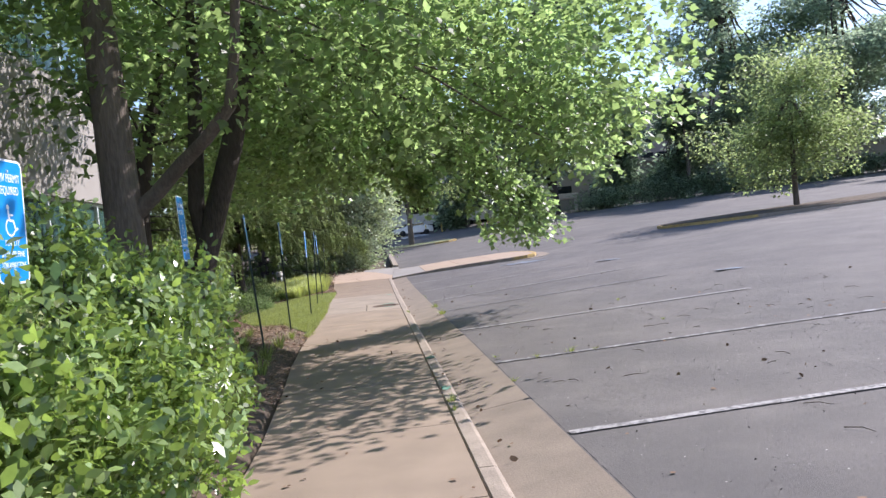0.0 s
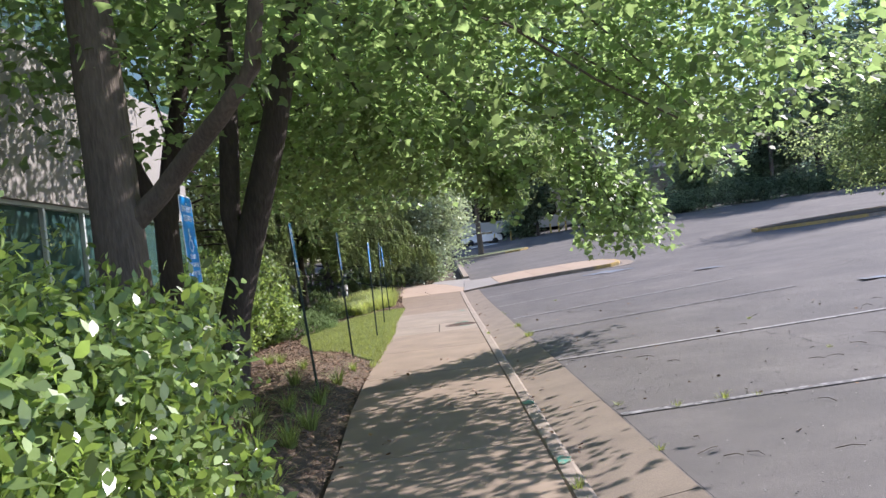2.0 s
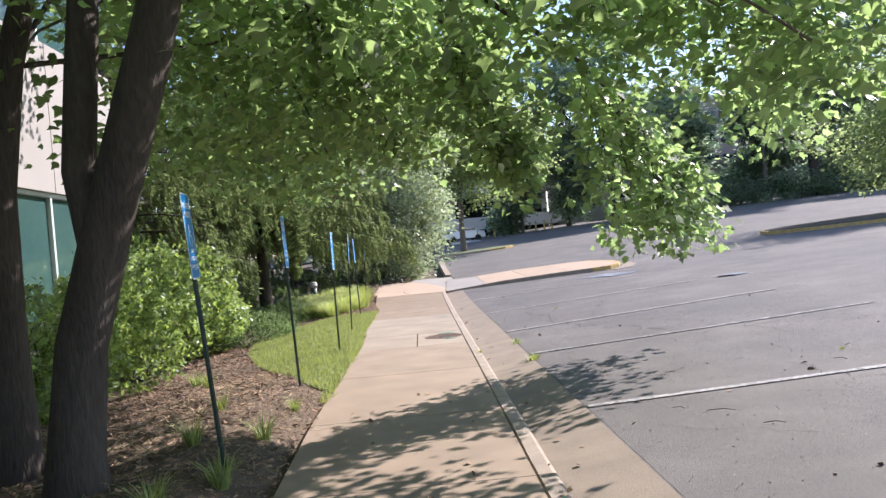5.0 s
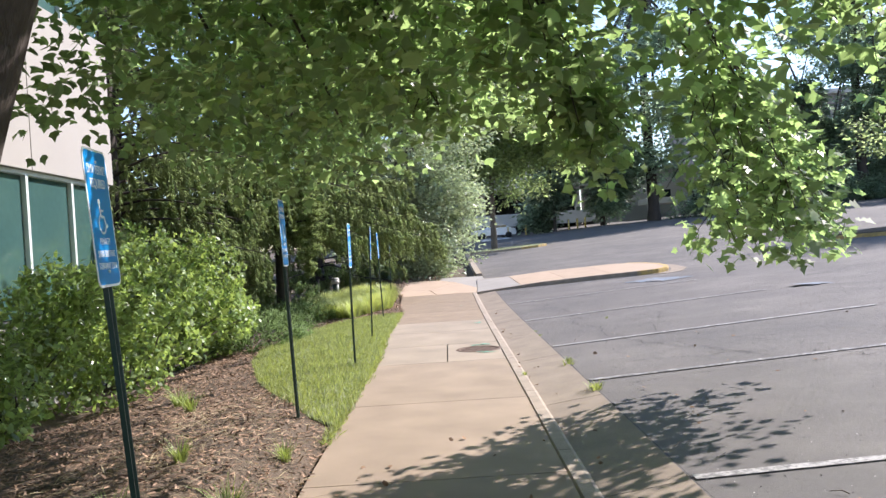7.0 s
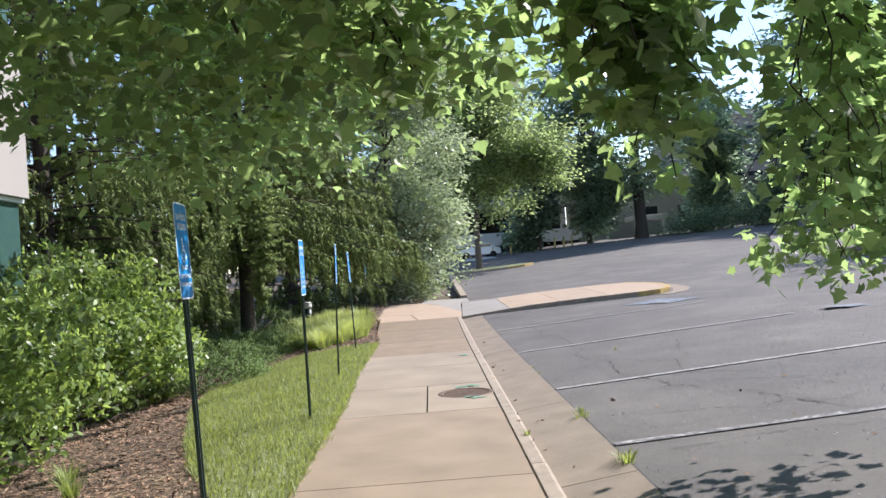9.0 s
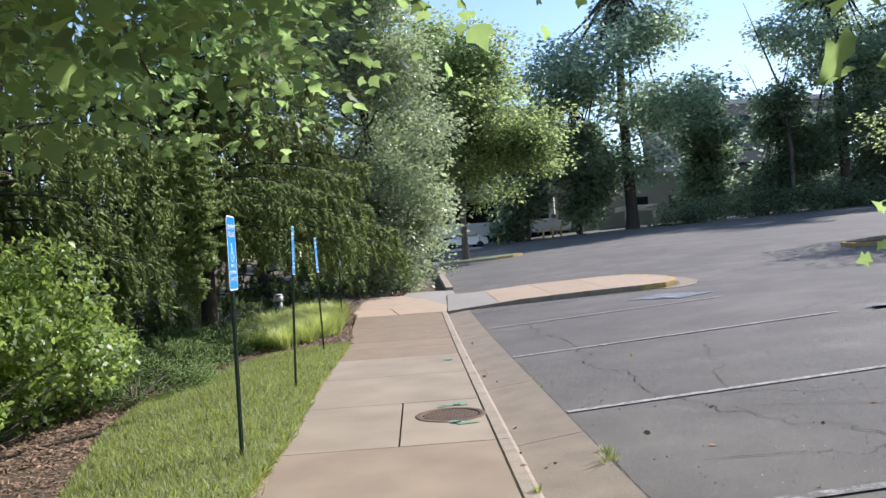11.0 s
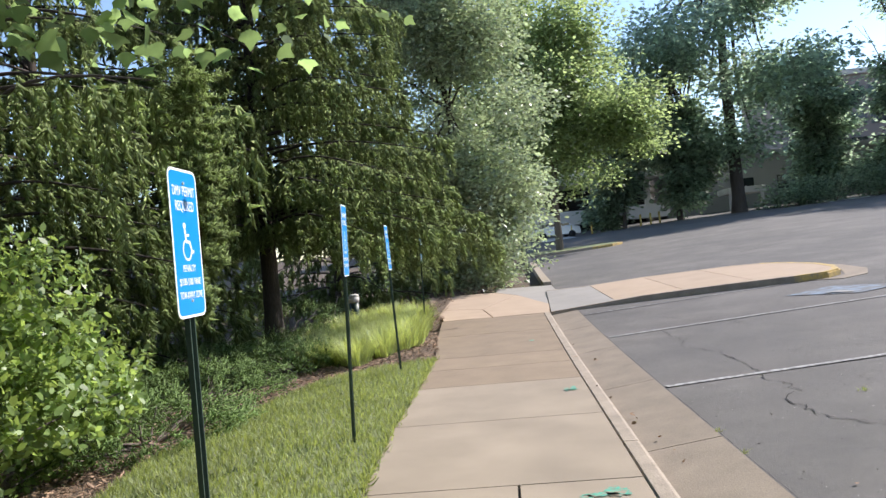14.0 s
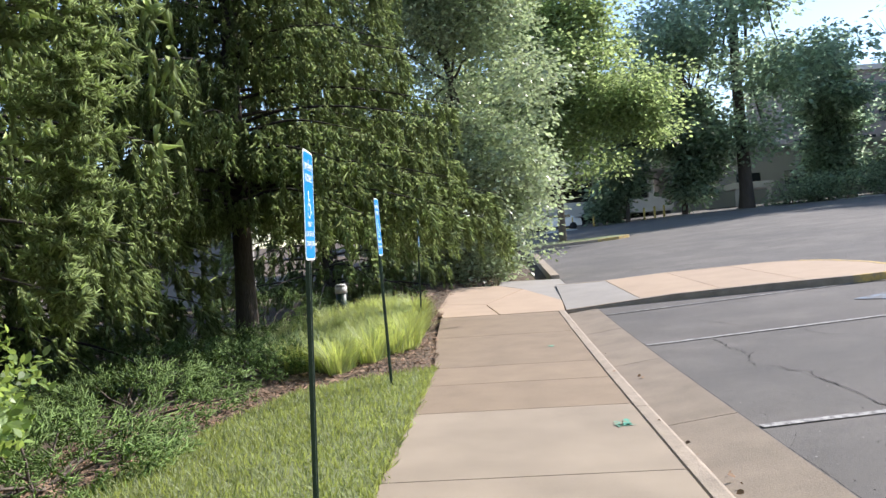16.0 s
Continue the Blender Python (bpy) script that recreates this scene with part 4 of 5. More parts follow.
# silver-leaved small tree reaching the ground, and its neighbours
tree("silver_tree", "silvery green small-leaved tree with skirts to the ground", (-3.4, 47.5, land(-3.4, 47.5)), [[((0, 0, -0.2), 0.2), ((0, 0, 3), 0.15), ((0.2, 0, 7), 0.06)]],
     lumps([(-1.9, 47.0, 5.2, 2.8, 2.8, 3.8), (-2.5, 47.0, 9.6, 2.8, 2.8, 3.6), (-2.8, 47.0, 13.0, 2.4, 2.4, 2.4), (-2.7, 46.8, 1.5, 2.3, 2.1, 1.8), (-5.2, 48, 5.0, 2.8, 2.8, 4.4), (-5.0, 48, 11.0, 3.0, 3.0, 3.6)], 16, 0.46, 5), 4000, 26, 0.28, 0.17, M_OLIVE, M_BARK_DARK, DIAMOND, shell=0.45, n_limbs=16)
tree("maple_tree", "yellow-green young tree on the lawn peninsula", (1.9, 65.4, land(1.9, 65.4)), [[((0, 0, -0.2), 0.26), ((0, 0, 2.5), 0.2), ((0.2, 0, 9), 0.08)]],
     lumps([(1.2, 65.2, 9.5, 4.8, 4.4, 4.4), (4.6, 64.4, 9.0, 3.6, 3.0, 2.2), (6.8, 64.0, 8.9, 2.6, 2.2, 1.9), (0.6, 66, 14.5, 4.4, 3.6, 3.6), (4.2, 65, 14.0, 3.2, 2.8, 2.8), (3.4, 65, 11.4, 4.2, 3.2, 2.6), (-2.5, 66, 11, 3, 3, 4)], 12, 0.5, 6), 2300, 26, 0.46, 0.25, M_YELLOWGREEN, M_BARK, DIAMOND, shell=0.25, n_limbs=26)
# oaks along the far edge
FAR = [("tall oak with bare lower trunk at the lot's far edge", 19.6, 88, 31, 10.0, 0.75, M_OAK), ("slender dark tree beside the oak", 14.6, 89, 17, 3.4, 0.3, M_OAK), ("big leafy oak at the edge of the lot", 42, 90, 31, 8.0, 0.7, M_OAK), ("big spreading oak at the edge of the lot", 55, 88, 31, 8.5, 0.7, M_OAK),
       ("mid-sized tree in the far hedge", 29, 92, 15, 4.2, 0.3, M_OAK), ("mid-sized tree in the far hedge", 36, 91, 13, 4.0, 0.28, M_FARLEAF), ("leafy tree in the far hedge", 48, 93, 17, 4.6, 0.3, M_FARLEAF),
       ("dark evergreen-looking tree by the parking deck", 9.5, 88, 11, 2.4, 0.2, M_FARLEAF), ("roadside tree behind the far hedge", 58, 99, 19, 6.5, 0.45, M_FARLEAF), ("roadside tree behind the far hedge", 72, 93, 20, 7, 0.45, M_FARLEAF), ("roadside tree at the lot's side", 66, 72, 22, 7, 0.5, M_FARLEAF), ("roadside tree at the lot's side", 72, 58, 21, 7, 0.5, M_FARLEAF), ("roadside tree at the lot's side", 74, 42, 20, 7, 0.5, M_FARLEAF)]
for lab, x, y, h, r, tr, m in FAR:
    z = land(x, y)
    lowest = 0.23 if h > 20 else 0.18
    el = []
    for k in range(7):
        s = lowest + (0.95 - lowest) * k / 6
        rr = r * math.sin(math.pi * min(1, 0.25 + 0.75 * (k + 0.6) / 7)) ** 0.6
        el.append((x + rng.normal(0, r * 0.25), y + rng.normal(0, r * 0.25), z + h * s, rr * rng.uniform(0.55, 0.8), rr * rng.uniform(0.55, 0.8), h * 0.10))
    tree("oak_tree" if "oak" in lab else "roadside_tree", lab, (x, y, z), [[((0, 0, -0.3), tr), ((0.05, 0, 1.5), tr * 0.75), ((-0.2, 0, h * 0.4), tr * 0.55), ((0.1, 0, h * 0.75), tr * 0.25)]], lumps(el, 6, 0.62, int(x)), int(330 + 100 * r), 22, 0.66, 0.45, m, M_BARK_DARK, DIAMOND, shell=0.2, n_limbs=26, limb_r=tr * 0.35, group="trees of the far edge")
# the tree on the planting island
tree("parking_lot_tree", "young maple on the planting island", (22.0, 41.7, land(22, 41.7) + 0.15), [[((0, 0, -0.2), 0.17), ((0, 0, 2), 0.14), ((0.1, 0, 6), 0.05)]],
     lumps([(22, 41.7, 5.8, 3.8, 3.6, 2.4), (22, 41.7, 8.2, 3.0, 2.8, 2.4), (23, 41, 5.2, 3.2, 2.8, 1.8)], 14, 0.5, 9), 900, 22, 0.34, 0.19, M_YELLOWGREEN, M_BARK, DIAMOND, shell=0.5, n_limbs=14)
# far hedge
hedge = thing("hedge", (34, 87, land(34, 87)), "long dark unclipped hedge at the far edge", "hedge")
el = [(x - 34, rng.normal(0, 0.8), 1.0, 2.2, 1.8, rng.uniform(1.3, 2.0)) for x in np.arange(23, 64, 2.2)]
el = [(e[0], e[1], land(34 + e[0], 87) - land(34, 87) + 1.0, *e[3:]) for e in el]
me, cs = crown("foliage", lumps(el, 5, 0.5, 3), 1300, 20, 0.38, 0.28, M_FARLEAF, DIAMOND, 0.7)
obj("foliage", me, hedge)
v, q = tubes([bough((e[0], e[1], e[2] - 1.3), (e[0] + rng.normal(0, 0.5), e[1], e[2] + 0.6), 0.05, 0.015, 4) for e in el for _ in range(2)], 5)
tagged(obj("stem", mesh_np("stem", v, q, M_BARK_DARK, True), hedge, "woody dark stems"), kind="stuff")


# ---- signs ----
def rounded(w, h, r, n=6):
    pts = []
    for cx, cz, a0 in ((w / 2 - r, h / 2 - r, 0), (-w / 2 + r, h / 2 - r, 90), (-w / 2 + r, -h / 2 + r, 180), (w / 2 - r, -h / 2 + r, 270)):
        for i in range(n + 1):
            a = radians(a0 + 90 * i / n)
            pts.append((cx + r * math.cos(a), cz + r * math.sin(a)))
    return pts


def plate(w, h, r, x0, x1):
    """A rounded plate in the y-z plane, from x0 to x1."""
    bm = bmesh.new()
    p = rounded(w, h, r)
    a = [bm.verts.new((x0, y, z)) for y, z in p]
    b = [bm.verts.new((x1, y, z)) for y, z in p]
    bm.faces.new(a)
    bm.faces.new(b[::-1])
    for i in range(len(p)):
        j = (i + 1) % len(p)
        bm.faces.new((a[i], a[j], b[j], b[i]))
    bmesh.ops.recalc_face_normals(bm, faces=bm.faces)
    return bm


def lettering(text, size, z, x, width):
    cu = bpy.data.curves.new("lettering", "FONT")
    cu.body, cu.size, cu.align_x, cu.align_y = text, size, "CENTER", "CENTER"
    cu.extrude = 0.0006
    tmp = bpy.data.objects.new("tmp", cu)
    scene.collection.objects.link(tmp)
    me = bpy.data.meshes.new_from_object(tmp.evaluated_get(bpy.context.evaluated_depsgraph_get()))
    bpy.data.objects.remove(tmp)
    co = np.array([v.co[:] for v in me.vertices])
    sx = width / (co[:, 0].max() - co[:, 0].min())
    for v in me.vertices:
        v.co = (x + v.co.z, v.co.x * sx, v.co.y + z)
    me.materials.clear()
    me.materials.append(M_SIGNWHITE)
    me.update()
    return me


SW, SH = 0.305, 0.65


def sign(base, top, lean=(0, 0), turn=0.0, label="blue accessible parking sign on a dark green steel post"):
    t = thing("parking_sign", base, label, "sign", "parking signs")
    t.rotation_euler = (radians(lean[1]), radians(lean[0]), radians(turn))
    # channel post: web and two flanges with lips
    bm = bmesh.new()
    prof = [(-0.006, -0.030), (0.018, -0.030), (0.018, -0.022), (0.0, -0.018), (0.0, 0.018), (0.018, 0.022), (0.018, 0.030), (-0.006, 0.030), (-0.010, 0.016), (-0.010, -0.016)]
    a = [bm.verts.new((x, y, -0.3)) for x, y in prof]
    b = [bm.verts.new((x, y, top - 0.05)) for x, y in prof]
    bm.faces.new(a[::-1])
    bm.faces.new(b)
    for i in range(len(prof)):
        j = (i + 1) % len(prof)
        bm.faces.new((a[i], a[j], b[j], b[i]))
    bmesh.ops.recalc_face_normals(bm, faces=bm.faces)
    part("post", bm, M_POST, t)
    zc = top - SH / 2
    pl = part("sign_plate", plate(SW, SH, 0.04, 0.020, 0.0225), M_ALU, t, "thin aluminium sign plate")
    pl.location = (0, 0, zc)
    wf = part("white_border", plate(SW - 0.002, SH - 0.002, 0.039, 0.0226, 0.0232), M_SIGNWHITE, pl, "white reflective border")
    bf = part("blue_face", plate(SW - 0.024, SH - 0.024, 0.030, 0.0233, 0.0240), M_SIGNBLUE, pl, "blue reflective sign face")
    for text, size, z, w in (("DMV PERMIT", 0.062, 0.225, 0.235), ("REQUIRED", 0.062, 0.160, 0.195), ("PENALTY", 0.044, -0.112, 0.135), ("$100-500 FINE", 0.044, -0.170, 0.225), ("TOW-AWAY ZONE", 0.044, -0.228, 0.240)):
        obj("lettering", lettering(text, size, z, 0.0247, w), pl, "white sign lettering")
    # wheelchair symbol: head, body, arm, seat, leg, wheel arc
    bm = bmesh.new()

    def ribbon(pts, w):
        for (y0, z0), (y1, z1) in zip(pts, pts[1:]):
            d = Vector((y1 - y0, z1 - z0)).normalized()
            s = Vector((-d.y, d.x)) * w / 2
            e = d * w * 0.3
            q = [(y0 - e.x + s.x, z0 - e.y + s.y), (y0 - e.x - s.x, z0 - e.y - s.y), (y1 + e.x - s.x, z1 + e.y - s.y), (y1 + e.x + s.x, z1 + e.y + s.y)]
            bm.faces.new([bm.verts.new((0.0246, y, z)) for y, z in q])
    hd = [bm.verts.new((0.0246, -0.020 + 0.014 * math.cos(a * math.pi / 8), 0.075 + 0.014 * math.sin(a * math.pi / 8))) for a in range(16)]
    bm.faces.new(hd)
    ribbon([(-0.018, 0.055), (-0.012, 0.008)], 0.015)
    ribbon([(-0.015, 0.034), (0.022, 0.034)], 0.010)
    ribbon([(-0.012, 0.006), (0.026, 0.004), (0.044, -0.042), (0.062, -0.036)], 0.013)
    arc = [(-0.006 + 0.043 * math.cos(radians(a)), -0.030 + 0.043 * math.sin(radians(a))) for a in range(115, 345, 15)]
    ribbon(arc, 0.010)
    part("wheelchair_symbol", bm, M_SIGNWHITE, pl, "white wheelchair symbol")
    for z in (0.262, -0.252):
        bm = bmesh.new()
        q = bmesh.ops.create_cone(bm, cap_ends=True, segments=8, radius1=0.008, radius2=0.006, depth=0.006)
        bmesh.ops.rotate(bm, matrix=Matrix.Rotation(radians(90), 3, "Y"), verts=q["verts"])
        bmesh.ops.translate(bm, vec=(0.027, 0, z), verts=q["verts"])
        part("bolt", bm, M_ALU, pl, "steel bolt head")
    return t


# x, y, height of the top, lean across and along, turn
for x, y, top, la, lb, tn in [(-3.25, 4.9, 2.12, 1, 0, -4), (-3.15, 8.6, 2.12, -2, 0, 2), (-3.08, 12.4, 2.09, -3.5, 1, 5), (-3.11, 16.3, 2.14, -1.5, 0, 2), (-3.015, 20.18, 2.11, 0.3, 0, 0), (-3.12, 23.88, 2.18, 2.0, 0, 3), (-3.24, 28.1, 2.15, -1.5, 0, 0), (-3.45, 33.9, 2.1, 1, 0, 0)]:
    sign((x, y, land(x, y)), top, (la, lb), tn)


# ---- lawn, beds, low plants ----
LAWN = [(-2.66, 16.2), (-3.05, 16.4), (-3.6, 17.6), (-4.3, 19.6), (-5.1, 22.4), (-5.4, 24.4), (-5.15, 25.8), (-4.85, 27.3), (-4.4, 28.5), (-3.4, 28.75), (-2.82, 29.3)]


def inside(x, y, poly):
    n, c = len(poly), False
    for i in range(n):
        (x0, y0), (x1, y1) = poly[i], poly[(i + 1) % n]
        if (y0 > y) != (y1 > y) and x < (x1 - x0) * (y - y0) / (y1 - y0) + x0:
            c = not c
    return c


def turf_z(x, y):
    return bank(min(x, sw_left(y) - 0.001), y) + 0.025


def lawn_span(y):
    xs = []
    for i in range(len(LAWN) - 1):
        (x0, y0), (x1, y1) = LAWN[i], LAWN[i + 1]
        if min(y0, y1) <= y <= max(y0, y1) and abs(y1 - y0) > 1e-6:
            xs.append(x0 + (x1 - x0) * (y - y0) / (y1 - y0))
    return min(xs), sw_left(y) - 0.01


ys = graded(16.22, 29.2, 60)
V, Q = [], []
NX = 10
for y in ys:
    a, b = lawn_span(y)
    a += 0.08 * noise.noise((y * 1.3, 0, 0))
    for i in range(NX + 1):
        x = a + (b - a) * i / NX
        V.append((x, y, turf_z(x, y) - (0.02 if i == 0 else 0)))
Q = [(j * (NX + 1) + i, j * (NX + 1) + i + 1, (j + 1) * (NX + 1) + i + 1, (j + 1) * (NX + 1) + i) for j in range(len(ys) - 1) for i in range(NX)]
tagged(obj("lawn", mesh_np("lawn", V, Q, M_GRASS, True)), "mown green grass strip beside the sidewalk", "lawn", kind="structure")


def scatter(n, x0, x1, y0, y1, ok):
    out = []
    while len(out) < n:
        x, y = rng.uniform(x0, x1), rng.uniform(y0, y1)
        if ok(x, y):
            out.append((x, y))
    return np.array(out)


def blade_stuff(name, pts, zf, size, m, label, cat, lean=0.5):
    n = len(pts)
    pos = np.array([(x, y, zf(x, y)) for x, y in pts])
    al = np.stack([rng.normal(0, lean, n), rng.normal(0, lean, n), np.ones(n)], 1)
    me = leaves(name, pos, al, size * rng.uniform(0.5, 1.3, n), [(0, 0.06, 0), (0.6, 0.045, 0.06), (1, 0, 0.2), (0.6, -0.045, 0.06), (0, -0.06, 0)], m, rng.normal(0, 1, (n, 3)))
    return tagged(obj(name, me), label, cat, kind="stuff")


pts = scatter(44000, -5.6, -2.6, 16.2, 29.3, lambda x, y: inside(x, y, LAWN) and x < sw_left(y) + 0.02)
blade_stuff("grass", pts, lambda x, y: turf_z(x, y) - 0.01, 0.075, M_BLADE, "short green lawn grass blades", "grass")
# ragged grass along the walk's edge
pts = np.array([(sw_left(y) + rng.normal(-0.02, 0.03), y) for y in rng.uniform(15.6, 29.4, 2500)])
blade_stuff("grass", pts, lambda x, y: rise(y) + 0.005, 0.09, M_BLADE, "ragged grass edge over the sidewalk", "grass", 0.9)


# mulch
def in_mulch(x, y):
    return x < sw_left(y) + 0.05 * noise.noise((0, y * 3, 0)) and not inside(x, y, LAWN)


def chips(n, x0, x1, y0, y1, size, m, label, ok=in_mulch):
    p = scatter(n, x0, x1, y0, y1, ok)
    pos = np.array([(x, y, ground_z(min(x, sw_left(y) - 0.001), y) + 0.012) for x, y in p])
    al = rng.normal(0, 1, (n, 3)) * [1, 1, 0.18]
    me = leaves("mulch", pos, al, size * rng.uniform(0.4, 1.5, n), [(0, 0.10, 0), (0.9, 0.14, 0.05), (1, -0.06, 0.02), (0.1, -0.14, 0.04)], m, np.tile([0, 0, 1.0], (n, 1)) + rng.normal(0, 0.35, (n, 3)))
    tagged(obj("mulch", me), label, "mulch", kind="stuff")


chips(26000, -6.5, -2.4, 9.0, 21.0, 0.05, M_MULCH, "brown shredded bark mulch of the near bed")
chips(9000, -6.6, -4.0, 21.0, 29.0, 0.06, M_MULCH, "brown bark mulch between lawn and junipers")
chips(9000, -5.2, -2.8, 28.6, 36.5, 0.06, M_MULCH, "grey-brown mulch round the liriope bed")
chips(9000, -7.5, -1.6, 36.0, 50.0, 0.08, M_MULCH, "brown mulch bed past the walk corner", lambda x, y: x < -3.3 or (y > 43.6 and x < -1.9))
# straw and dead stalks
p = scatter(1500, -4.6, -2.7, 12.5, 18.0, in_mulch)
pos = np.array([(x, y, bank(min(x, sw_left(y) - .01), y) + 0.02) for x, y in p])
M_STRAW = mat("dry_straw", (0.42, 0.34, 0.20), 0.85, 0.2, 6, 40, 0, island=0.3)
tagged(obj("dry_stalks", leaves("dry_stalks", pos, rng.normal(0, 1, (len(p), 3)) * [1, 1, 0.2], rng.uniform(0.06, 0.25, len(p)), [(0, 0.012, 0), (0.5, 0.014, 0.07), (1, 0, 0), (0.5, -0.014, 0.07)], M_STRAW)), "pale dry stalks lying on the mulch", "straw", kind="stuff")


# liriope tufts: three shapes, copied
def tuft_mesh(n, h, m, seed_spread):
    r = rng.random(n) ** 0.5 * seed_spread
    az = rng.random(n) * 2 * math.pi
    V, Q = [], []
    for i in range(n):
        a = az[i] + rng.normal(0, 0.4)
        dx, dy = math.cos(a), math.sin(a)
        L = h * rng.uniform(0.6, 1.15)
        out = rng.uniform(0.25, 0.9)
        bx, by = r[i] * math.cos(az[i]), r[i] * math.sin(az[i])
        w = 0.006
        prev = []
        for s in (0.0, 0.4, 0.75, 1.0):
            x = bx + dx * L * out * s ** 1.6
            y = by + dy * L * out * s ** 1.6
            z = L * (s - 0.42 * out * s * s * s)
            ww = w * (1.15 - s)
            V += [(x - dy * ww, y + dx * ww, z), (x + dy * ww, y - dx * ww, z)]
        o = len(V) - 8
        Q += [(o + 2 * k, o + 2 * k + 1, o + 2 * k + 3, o + 2 * k + 2) for k in range(3)]
    return mesh_np("tuft", V, Q, m)


M_VARIEG = mat("striped_liriope_blades", (0.26, 0.32, 0.12), 0.5, 0.2, 2, 30, 0, island=0.45, trans=0.35)
kinds = [tuft_mesh(150, 0.50, M_LIRIOPE, 0.12) for _ in range(4)]
near = [tuft_mesh(90, 0.36, M_VARIEG, 0.07) for _ in range(3)]
BED = [(-3.25, 30.6), (-4.2, 29.6), (-4.9, 30.2), (-5.6, 31.6), (-6.0, 34.0), (-5.6, 37.0), (-4.4, 37.6), (-3.7, 36.6), (-3.45, 34.5)]
placed = []
tries = 0
while len(placed) < 150 and tries < 20000:
    tries += 1
    x, y = rng.uniform(-6, -3.2), rng.uniform(29.5, 37.6)
    if inside(x, y, BED) and all((x - a) ** 2 + (y - b) ** 2 > 0.045 for a, b in placed):
        placed.append((x, y))
for i, (x, y) in enumerate(placed):
    o = obj("liriope", kinds[i % 4], None, "", (x, y, land(x, y) - 0.01))
    o.rotation_euler = (0, 0, rng.random() * 6.28)
    o.scale = [rng.uniform(0.95, 1.3)] * 3
    tagged(o, "bright green liriope grass clump in the bed", "ornamental grass", "liriope bed")
for x, y, s in [(-2.85, 8.4, 1.0), (-3.1, 9.3, 1.1), (-2.95, 9.9, 0.9), (-3.35, 10.4, 1.0), (-2.9, 10.7, 0.9), (-3.2, 11.2, 0.8), (-3.0, 12.0, 0.85), (-3.45, 12.9, 0.8), (-3.0, 13.5, 0.8), (-3.5, 9.6, 1.0), (-2.75, 7.7, 0.9), (-3.6, 14.4, 0.6), (-2.95, 14.9, 0.55), (-4.6, 17.6, 0.8), (-5.0, 18.4, 0.8)]:
    o = obj("liriope", near[int(x * 100) % 3], None, "", (x, y, land(x, y) - 0.01))
    o.scale = (s, s, s)
    o.rotation_euler = (0, 0, x * 9)
    tagged(o, "pale striped liriope tuft in mulch under the maples", "ornamental grass", "tufts under the maples")
# weeds in the gutter seam and cracks
weed = tuft_mesh(26, 0.13, M_BLADE, 0.06)
for x, y, s in [(0.0, 17.4, 1.3), (0.04, 17.55, 1.0), (-0.02, 19.3, 1.2), (0.03, 19.6, 0.8), (-0.66, 18.7, 0.6), (-0.75, 7.9, 0.6), (-0.72, 8.3, 0.8), (0.02, 9.0, 0.6), (0.1, 10.7, 0.6), (0.55, 10.3, 0.7), (1.0, 10.35, 0.9), (1.3, 10.3, 0.6), (2.9, 12.1, 0.5), (0.02, 22.8, 0.5), (0.03, 23.5, 0.5), (1.5, 24.2, 0.6), (3.2, 15.2, 0.6)]:
    o = obj("weed", weed, None, "", (x, y, ground_z(x, y) - (0.02 if x > -0.6 else 0)))
    o.scale = (s, s, s)
    o.rotation_euler = (0, 0, y * 5)
    tagged(o, "small green weed tuft growing in a pavement joint", "weed", "joint weeds")


# ---- manhole ----
mh = thing("manhole_cover", (-1.14, 21.55, 0.002), "rusty cast iron manhole cover set in the sidewalk", "manhole cover")
bm = bmesh.new()
rings = []
for r, z in ((0.375, -0.08), (0.375, 0.0), (0.36, 0.004), (0.305, 0.004), (0.298, -0.004), (0.298, -0.05)):
    rings.append([bm.verts.new((r * math.cos(2 * math.pi * i / 48), r * math.sin(2 * math.pi * i / 48), z)) for i in range(48)])
for a, b in zip(rings, rings[1:]):
    for i in range(48):
        bm.faces.new((a[i], a[(i + 1) % 48], b[(i + 1) % 48], b[i]))
bmesh.ops.recalc_face_normals(bm, faces=bm.faces)
part("frame_ring", bm, M_RUST, mh, "rusted iron frame ring", True)
bm = bmesh.new()
# plate under the grid; its black stands for shade between the bars
cyl(bm, 0.290, 0.03, (0, 0, -0.045), 48)
part("cover_plate", bm, M_RECESS_SHADE, mh, "cover plate coloured black for the shade in its recess")
bm = bmesh.new()
for k in range(-5, 6):                      # raised grid of bars
    h = math.sqrt(max(0, 0.285 ** 2 - (k * 0.05) ** 2))
    if h > 0.03:
        box(bm, k * 0.05 - 0.016, k * 0.05 + 0.016, -h, h, -0.03, 0.0)
        box(bm, -h, h, k * 0.05 - 0.016, k * 0.05 + 0.016, -0.03, -0.001)
bmesh.ops.rotate(bm, matrix=Matrix.Rotation(radians(38), 3, "Z"), verts=bm.verts)
tagged(part("grid", bm, M_RUST, mh, "cast iron waffle grid"), kind="stuff")


def blot(name, cx, cy, rx, ry, m, label, zf, n=26, cat="paint mark"):
    V = []
    for i in range(n):
        a = 2 * math.pi * i / n
        k = 0.72 + 0.5 * noise.noise((math.cos(a) * 1.6 + cx * 3, math.sin(a) * 1.6 + cy * 3, 0))
        V.append((cx + rx * k * math.cos(a), cy + ry * k * math.sin(a), zf(cx, cy)))
    return tagged(obj(name, mesh_np(name, V, np.arange(n).reshape(1, n), m)), label, cat, kind="structure")


